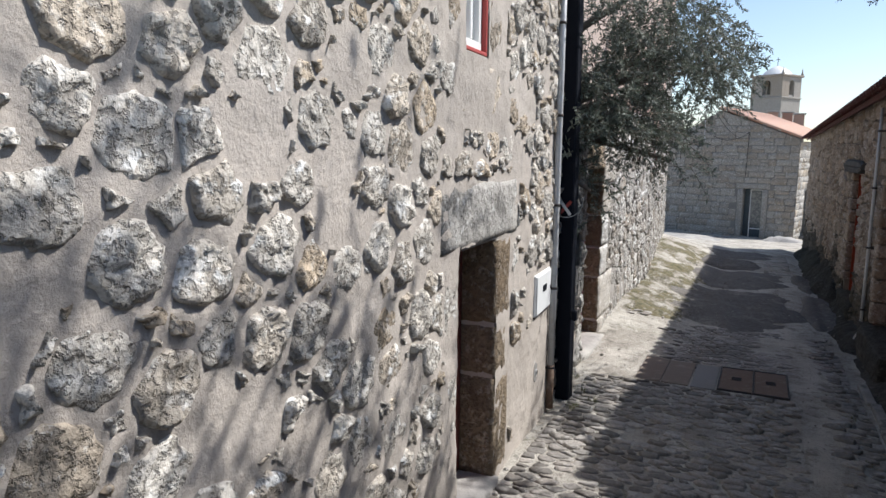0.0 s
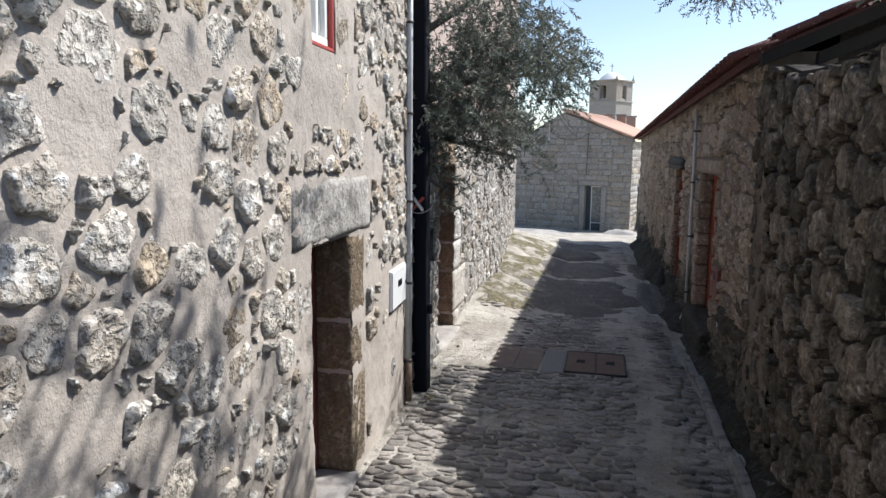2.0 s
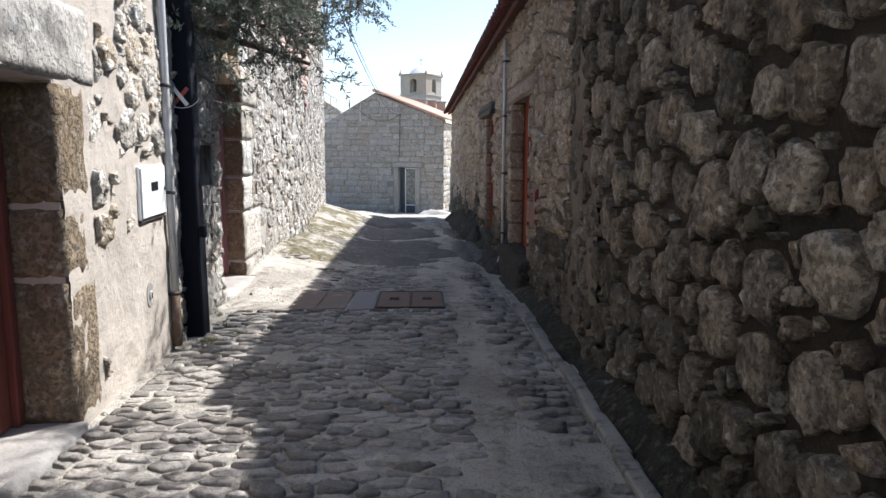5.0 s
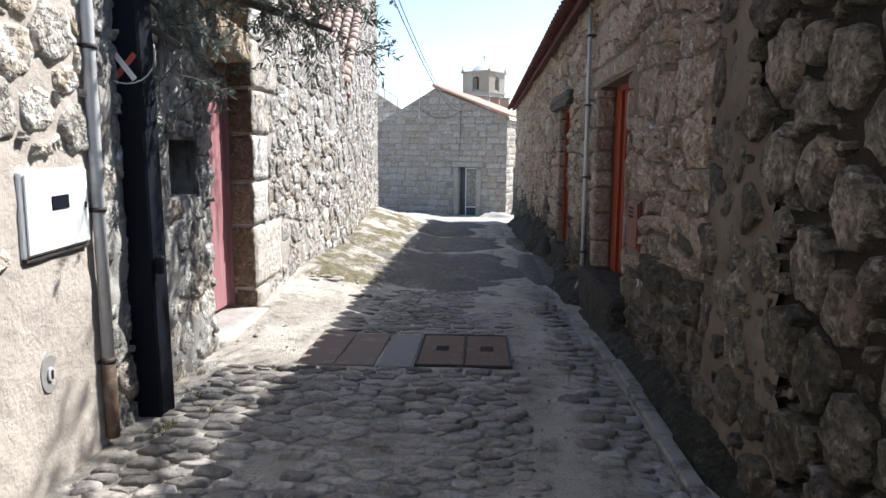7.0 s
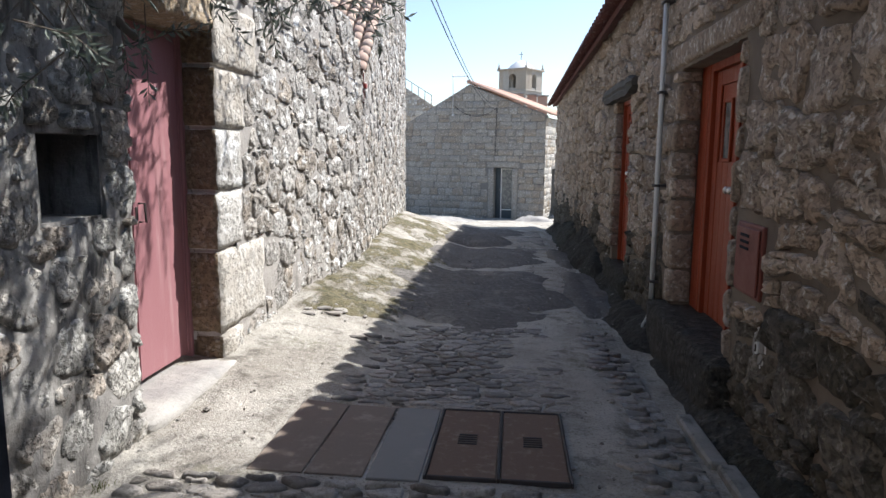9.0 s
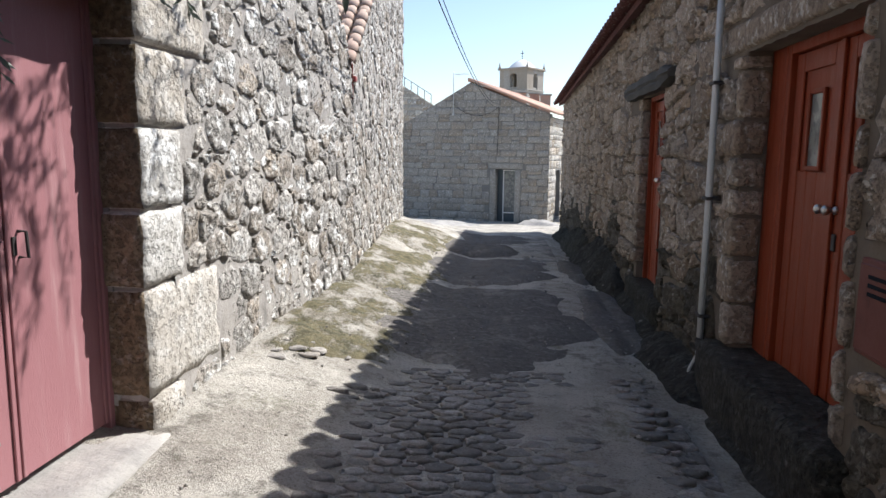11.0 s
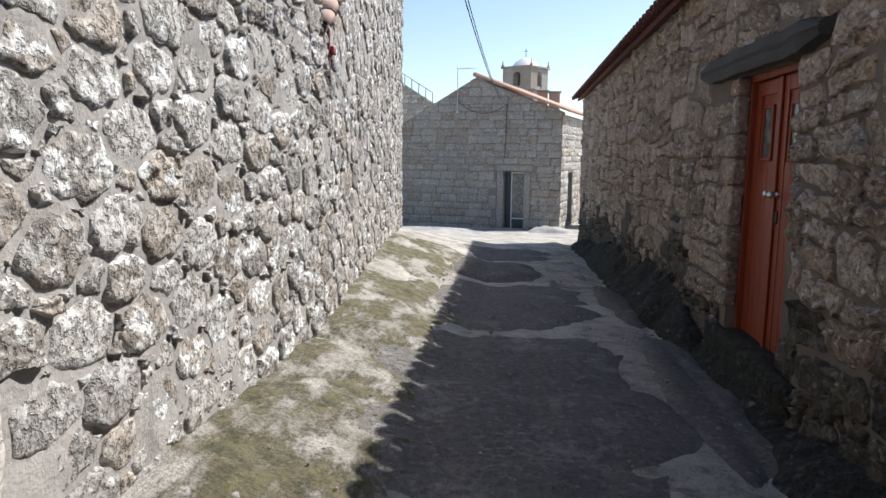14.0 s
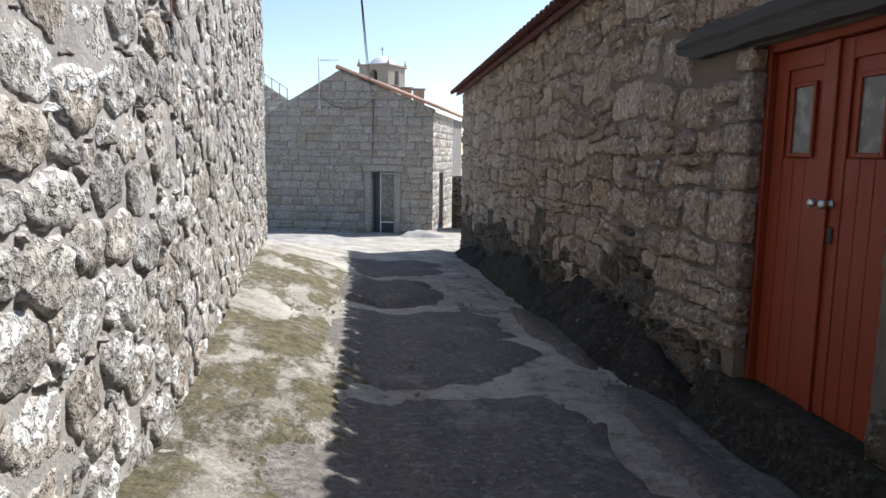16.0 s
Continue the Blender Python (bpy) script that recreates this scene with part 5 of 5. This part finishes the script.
def castle_ruin():
    """Ruined wall on the rise behind the far house, sunlight painted as pale stone."""
    f = Face((-16.5, 62.0), (-6.6, 62.0), -1)
    top = lambda u: 7.4 - (0.0 if u < 6.3 else (u - 6.3) * 0.62)
    w = wall_body("wall_castle", f, top, -2, 1.2, [], MORTAR_A, "ruined castle wall on the rise, paled to look sunlit", [6.3, 7.5, 8.6])
    rail = thing("railing", "thin iron railing along the ruined wall top", "railing")
    for k in range(7):
        u = 6.2 + 0.55 * k
        Geo().tube([f.at(u, top(u), -0.3), f.at(u, top(u) + 0.75, -0.3)], 0.03, 6).ob("post", DARKIRON, rail)
    Geo().tube([f.at(u, top(u) + 0.73, -0.3) for u in (6.2, 7.3, 8.4, 9.5)], 0.025, 6).ob("rail", DARKIRON, rail)
    return f, top, w


FZ, FZ_TOP, wall_z = castle_ruin()

# rough field wall beyond the low house
FW = Face((2.4, 37.5), (9.0, 34.0), -1)
wall_w = wall_body("wall_field", FW, lambda u: 0.6, -2.4, 0.5, [], MORTAR_D, "dark dry-stone field wall beyond the lane")


# ---- tiles, stones, cobbles ----
def eave_tiles():
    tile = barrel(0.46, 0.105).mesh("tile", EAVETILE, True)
    tilt = -math.atan(SLOPE)
    rng = random.Random(8)
    for k in range(93):
        y = 6.58 + 0.222 * k
        for r in range(3):
            o = new("tile", tile)
            o.parent = roof_r
            x, yy, z = roof_at(-0.15 + 0.36 * r, y, 0.055 + 0.012 * r)
            o.matrix_basis = pose(x, yy + rng.uniform(-0.012, 0.012), z, 0, math.degrees(tilt) + rng.uniform(-1.5, 1.5), rng.uniform(-2, 2))
    g = Geo()
    for k in range(92 * 4 + 1):
        y = 6.58 + 0.222 * k / 4
        for s in (1.1, 4.95):
            g.v.append(roof_at(s, y, 0.07 + 0.06 * abs(math.cos(k / 4 * math.pi))))
    g.f = [(2 * i, 2 * i + 1, 2 * i + 3, 2 * i + 2) for i in range(92 * 4)]
    g.ob("upper_tiles", EAVETILE, roof_r, smooth=True)


eave_tiles()


def far_left_roof():
    """Verge of clay tiles climbing the tall left gable wall."""
    roof = thing("roof_far_left", "clay tile roof climbing beside the tall left wall", "roof", "structure")
    tile = barrel(0.34, 0.085, 0.85).mesh("tile", PALETILE, True)
    rng = random.Random(9)
    ang = math.degrees(math.atan2(FC2.d.y, FC2.d.x))
    for c in range(9):
        for k in range(22):
            u = -0.15 + 0.23 * k
            p = FC2.at(u, FC2_TOP(u) + 0.06 + 0.006 * (k % 2), -0.01 - 0.175 * c)
            o = new("tile", tile)
            o.parent = roof
            o.matrix_basis = pose(*p, 0, 0, ang) @ pose(0, 0, 0, 0, -math.degrees(math.atan(0.56)) + rng.uniform(-1, 1), rng.uniform(-2, 2))
    g = Geo()
    g.v = [tuple(FC2.at(u, FC2_TOP(u) + z, n)) for z in (0.004, 0.05) for u, n in ((-0.1, 0.02), (8.49, 0.02), (8.49, -3.2), (-0.1, -3.2))]
    g.f = [(3, 2, 1, 0), (4, 5, 6, 7)] + [(i, (i + 1) % 4, (i + 1) % 4 + 4, i + 4) for i in range(4)]
    g.ob("roof_boards", PALETILE, roof)
    br = thing("gutter_bracket", "small red metal bracket under the tile eave", "bracket")
    Geo().block(0.0, 0.12, -0.02, 0.06, 2.30, 2.36, 0.006, FC2.mesh_fn).ob("arm", REDPAINT, br)
    Geo().block(-0.02, 0.03, -0.02, 0.03, 2.10, 2.50, 0.006, FC2.mesh_fn).ob("strap", MAROON, br)


far_left_roof()


def quoins():
    """Large cut blocks at the corner beside the pink door."""
    rng, w = random.Random(6), -0.2
    out = []
    for k, (h, l) in enumerate(((0.42, 0.36), (0.58, 0.85), (0.40, 0.40), (0.42, 0.42), (0.40, 0.50), (0.44, 0.75), (0.4, 0.4), (0.19, 0.8))):
        u1 = l
        out.append((-0.02, u1, w, w + h))
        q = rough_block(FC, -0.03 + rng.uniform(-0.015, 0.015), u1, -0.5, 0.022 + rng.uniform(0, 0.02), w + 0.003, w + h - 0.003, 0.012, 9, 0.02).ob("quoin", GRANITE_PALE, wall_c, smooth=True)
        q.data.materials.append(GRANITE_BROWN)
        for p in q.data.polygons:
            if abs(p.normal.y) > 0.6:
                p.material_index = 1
        w += h
    return out


QUOINS = quoins()
ROUGH = ((1.03, -0.5), (0.985, 0.3), (0.94, 0.75), (0.82, 1.0), (0.62, 1.02), (0.4, 1.02), (0.2, 1.03))
A_HOLES = [LINTEL_A, *JAMBS_A, DOOR_A, WIN_A, *WINSTONE[:2], (WINSTONE[2][0], WINSTONE[2][1], 2.58, 3.02), (ua(5.45), ua(6.05), 0.98, 1.42), (ua(5.5), ua(5.74), 0.36, 0.63)]
plastered = random.Random(77)


def a_skip(u, w):
    """Where plaster covers the stones of the left house."""
    y = -4.0 + u * FA.d.y
    return (y > 4.85 and w < 1.0 + 0.3 * noise.noise((y * 2, w, 0))) or (3.0 < y < 3.6 and w < 0.5) or plastered.random() < 0.10


set_stones(wall_a, FA, cells(2.6, FA.length, -0.1, 4.4, 0.036, 0.15, 1.12, random.Random(21), 2.0), A_HOLES, FA_TOP, GRANITE_A, 0.022, 0.030, RNG, ua(2.6), 26, 480, 0.42, rings=ROUGH, edge=0.055, skip=a_skip)
mortar_skin(wall_a, FA, 2.6, FA.length - 0.02, -0.2, 4.4, 0.03, [DOOR_A, WIN_A], FA_TOP, MORTAR_A, 0.002, 0.020, 5)
set_stones(wall_b, FB, cells(0, FB.length, -0.1, 2.5, 0.045, 0.14, 1.3, random.Random(22), 1.6), [NICHE], FB_TOP, GRANITE_B, 0.012, 0.028, RNG, 0.8, 20, rough=0.45, soften=1, edge=0.06)
mortar_skin(wall_b, FB, 0.02, FB.length - 0.02, -0.2, 2.5, 0.03, [NICHE], FB_TOP, MORTAR_B, 0.0, 0.034, 15)
set_stones(wall_c, FC, cells(0, FC.length, -0.3, 3.3, 0.032, 0.145, 1.45, random.Random(23), 1.9), QUOINS, FC_TOP, GRANITE_C, 0.012, 0.026, RNG, 2.4, 24, 420, rough=0.4, rings=ROUGH, edge=0.085)
mortar_skin(wall_c, FC, 0.3, FC.length, -0.4, 3.3, 0.03, [], FC_TOP, MORTAR_C, 0.002, 0.020, 25)
set_stones(wall_c2, FC2, cells(0, FC2.length, -0.7, 6.3, 0.055, 0.15, 1.4, random.Random(24), 1.8, 9000), [], FC2_TOP, GRANITE_C, 0.012, 0.026, RNG, 1.0, 18, rough=0.4, edge=0.085)
mortar_skin(wall_c2, FC2, 0.0, FC2.length - 0.03, -0.8, 6.3, 0.05, [], FC2_TOP, MORTAR_C, 0.002, 0.018, 35)
DRY = ((1.04, -0.9), (1.0, 0.3), (0.96, 0.82), (0.90, 1.0), (0.6, 1.03), (0.3, 1.02))
# Below 0.55 the black stones put the shade at the foot into colour.
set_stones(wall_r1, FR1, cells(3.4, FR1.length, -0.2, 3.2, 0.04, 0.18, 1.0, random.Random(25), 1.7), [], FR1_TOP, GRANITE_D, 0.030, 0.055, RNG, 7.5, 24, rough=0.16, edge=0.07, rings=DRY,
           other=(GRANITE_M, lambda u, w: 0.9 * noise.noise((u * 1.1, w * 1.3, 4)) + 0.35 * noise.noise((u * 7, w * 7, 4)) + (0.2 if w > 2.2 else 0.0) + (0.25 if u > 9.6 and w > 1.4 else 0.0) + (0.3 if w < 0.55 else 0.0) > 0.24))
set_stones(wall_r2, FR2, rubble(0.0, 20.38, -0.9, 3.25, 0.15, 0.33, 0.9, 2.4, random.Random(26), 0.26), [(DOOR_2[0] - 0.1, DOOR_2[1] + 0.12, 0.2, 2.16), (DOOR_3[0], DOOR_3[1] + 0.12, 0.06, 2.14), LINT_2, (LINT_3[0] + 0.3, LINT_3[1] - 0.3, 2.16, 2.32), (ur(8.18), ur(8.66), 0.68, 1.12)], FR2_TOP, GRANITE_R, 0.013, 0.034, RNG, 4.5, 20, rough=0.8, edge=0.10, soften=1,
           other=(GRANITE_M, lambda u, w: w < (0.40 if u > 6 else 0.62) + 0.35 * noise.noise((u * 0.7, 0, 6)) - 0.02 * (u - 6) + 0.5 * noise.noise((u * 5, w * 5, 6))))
mortar_skin(wall_r2, FR2, 0.02, 20.3, -0.9, 3.2, 0.05, [DOOR_2, DOOR_3], FR2_TOP, MORTAR_R, 0.0, 0.012, 45)
for side in (DOOR_2[0], DOOR_2[1], DOOR_3[1]):
    rr, w = random.Random(int(side * 10)), 0.24
    while w < 2.05:
        h = min(rr.uniform(0.16, 0.34), 2.14 - w)
        inner = -1 if side == DOOR_2[0] else 1
        lo, hi = sorted((side - 0.025 * inner, side + rr.uniform(0.10, 0.30) * (0.25 if inner < 0 else 1.0) * inner))
        rough_block(FR2, lo, hi, -0.15 if side != DOOR_3[1] else -0.08, 0.03 + rr.uniform(0, 0.02), w + 0.008, w + h - 0.008, 0.010, 6).ob("jamb_stone", GRANITE_R, wall_r2, smooth=True)
        w += h
uq = lambda y: U(FR1, y)
mortar_skin(wall_r1, FR1, uq(5.55), uq(6.60), 0.0, 3.0, 0.03, [], lambda u: 0.5 + 2.4 * max(0.0, min(1.0, (u - uq(5.55)) / 0.85)) + 0.25 * noise.noise((u * 4, 0, 1)), MORTAR_R, 0.0, 0.06, 55)
BLOCK = ((1.0, -1.0), (0.995, 0.7), (0.96, 1.0))
set_stones(far_wall, FH, courses(0, FH.length, -2.2, 4.5, 0.22, 0.36, 0.32, 0.75, random.Random(27)), [DOOR_H, (UD - 0.26, UD + 1.12, -2.2, 0.80), (UD - 0.34, UD + 1.2, 0.80, 1.06)], FH_TOP, GRANITE_H, 0.010, 0.02, RNG, 4.5, 12, soften=0, rough=0.1, rings=BLOCK)
# Paler stone than the front puts the sun on this side into colour.
set_stones(far_side, SIDE, courses(0, 5, -2.2, 3.0, 0.22, 0.36, 0.32, 0.75, random.Random(28)), [SD], lambda u: 3.02, GRANITE_A, 0.012, 0.012, RNG, 1.0, 12, soften=0, rough=0.1, rings=BLOCK)
# The ruin's face lies in shade here; pale stone makes it look lit.
set_stones(wall_z, FZ, courses(5.0, FZ.length, 4.0, 7.4, 0.35, 0.5, 0.6, 1.2, random.Random(29)), [], FZ_TOP, GRANITE_A, 0.02, 0.05, RNG, 7, 8, soften=0, rough=0.1, rings=BLOCK)
set_stones(wall_w, FW, cells(0, 3.5, -1.6, 0.6, 0.1, 0.25, 1.3, random.Random(30)), [], lambda u: 0.6, GRANITE_D, 0.015, 0.06, RNG, 1, 10)


def cobbles():
    rng = random.Random(31)
    rest, made = Geo(), []
    lane = thing("cobble_paving", "worn uneven granite cobbles set in earth", "paving", "structure")
    areas = ((-1.62, 1.12, 0.6, 7.40, 0.032, 0.058, 0.45), (0.42, 1.1, 7.42, 8.46, 0.032, 0.055, 0.4), (-1.75, 1.05, 8.48, 10.7, 0.028, 0.058, 0.12), (0.15, 0.75, 17.2, 22.5, 0.042, 0.072, 0.28))
    for x0, x1, y0, y1, r0, r1, bare in areas:
        for (cx, cy), poly in cells(x0, x1, y0, y1, r0, r1, 1.75, rng, 1.0, 9000):
            if cy < 11 and 0.42 + 0.1 * noise.noise((0, cy * 0.9, 2)) < cx < 0.72 + 0.1 * noise.noise((3, cy * 0.9, 2)):
                continue
            if noise.noise((cx * 1.1, cy * 1.1, 9)) > bare or (y0 > 8 and cx < -1.0 and rng.random() < 0.6):
                continue
            made.append((cy, stone_shape(poly, 0.013 * rng.uniform(0.5, 1.7), (0.019 if y0 < 5 else 0.012) * rng.uniform(0.4, 1.3), rng, 14, 0.25, ((1.0, -1.2), (0.95, 0.55), (0.78, 0.92), (0.4, 1.0)))))
    made.sort(key=lambda s: abs(s[0] - 5.6))
    for k, (_, (c, v, f)) in enumerate(made):
        z = ground_z(c.x, c.y) + 0.002
        if k < 300:
            Geo().add(v, f).ob("cobble", COBBLE, lane, smooth=True, at=(c.x, c.y, z))
        else:
            rest.add([(a + c.x, b + c.y, d + z) for a, b, d in v], f)
    tagged(rest.ob("cobbles_rest", COBBLE, lane, smooth=True), "worn granite cobbles", kind="stuff")


cobbles()


# ---- weeds ----
def weed(x, y, size, blades, seed):
    """A small tuft of grass in a joint of the lane."""
    rng, g = random.Random(seed), Geo()
    for _ in range(blades):
        a, l = rng.uniform(0, math.tau), size * rng.uniform(0.4, 1.0)
        ox, oy = rng.gauss(0, size * 0.5), rng.gauss(0, size * 0.5)
        d, s = Vector((math.cos(a), math.sin(a), 0)), Vector((-math.sin(a), math.cos(a), 0)) * 0.0022
        o = Vector((x + ox, y + oy, ground_z(x + ox, y + oy) - 0.005))
        m, t = o + d * l * 0.25 + Vector((0, 0, l * 0.7)), o + d * l * 0.65 + Vector((0, 0, l * 0.95))
        g.add([o - s, o + s, m + s, m - s, t], [(0, 1, 2, 3), (3, 2, 4)])
    tagged(g.ob("grass_tuft", GRASS), "small tuft of grass growing in the paving", "grass", kind="stuff")


for k, (x, y, s, n) in enumerate(((-1.50, 6.25, 0.07, 60), (-1.38, 6.5, 0.06, 40), (-1.55, 6.75, 0.06, 40), (-1.70, 7.2, 0.05, 30), (-1.75, 10.9, 0.06, 50), (-1.7, 12.6, 0.06, 50), (-1.2, 13.4, 0.05, 40),
                                  (-1.8, 15.0, 0.08, 60), (-2.0, 17.2, 0.10, 90), (-1.8, 18.0, 0.10, 90), (-2.1, 19.0, 0.10, 90), (0.95, 6.2, 0.04, 30), (0.9, 7.3, 0.04, 30), (1.05, 5.0, 0.04, 30), (-0.9, 5.2, 0.03, 15))):
    weed(x, y, s, n, 50 + k)


# ---- loose grit on the lane ----
def pebbles():
    rng, g = random.Random(41), Geo()
    for _ in range(1500):
        x, y = rng.uniform(-1.75, 1.2), rng.uniform(1.2, 20)
        if rng.random() > 0.35 + 0.65 * abs(x + 0.2) / 1.5:
            continue
        r = rng.uniform(0.004, 0.014) * (2.0 if rng.random() < 0.06 else 1.0)
        z = ground_z(x, y) + 0.03 * (10.5 < y) * 1.4
        a = rng.uniform(0, 3)
        ring = [(x + math.cos(a + k * math.tau / 5) * r * rng.uniform(0.7, 1.3), y + math.sin(a + k * math.tau / 5) * r * rng.uniform(0.7, 1.3), z + r * 0.25) for k in range(5)]
        g.add(ring + [(x, y, z + r * 0.9), (x, y, z - r)], [(k, (k + 1) % 5, 5) for k in range(5)] + [((k + 1) % 5, k, 6) for k in range(5)])
    tagged(g.ob("grit", COBBLE), "loose grit and small pebbles on the lane", "gravel", kind="stuff")


pebbles()
for ob in list(scene.objects):
    kinds = {"manhole_cover": "iron covers in the lane", "rock_outcrop": "rock outcrops along the lane", "overhead_cable": "cables to the far house", "chimney": "chimneys behind the far house", "olive_tree": "olive trees over the lane", "water_meter_cover": "round meter covers"}
    if ob.parent is None and ob.name.split(".")[0] in kinds:
        tagged(ob, group=kinds[ob.name.split(".")[0]])
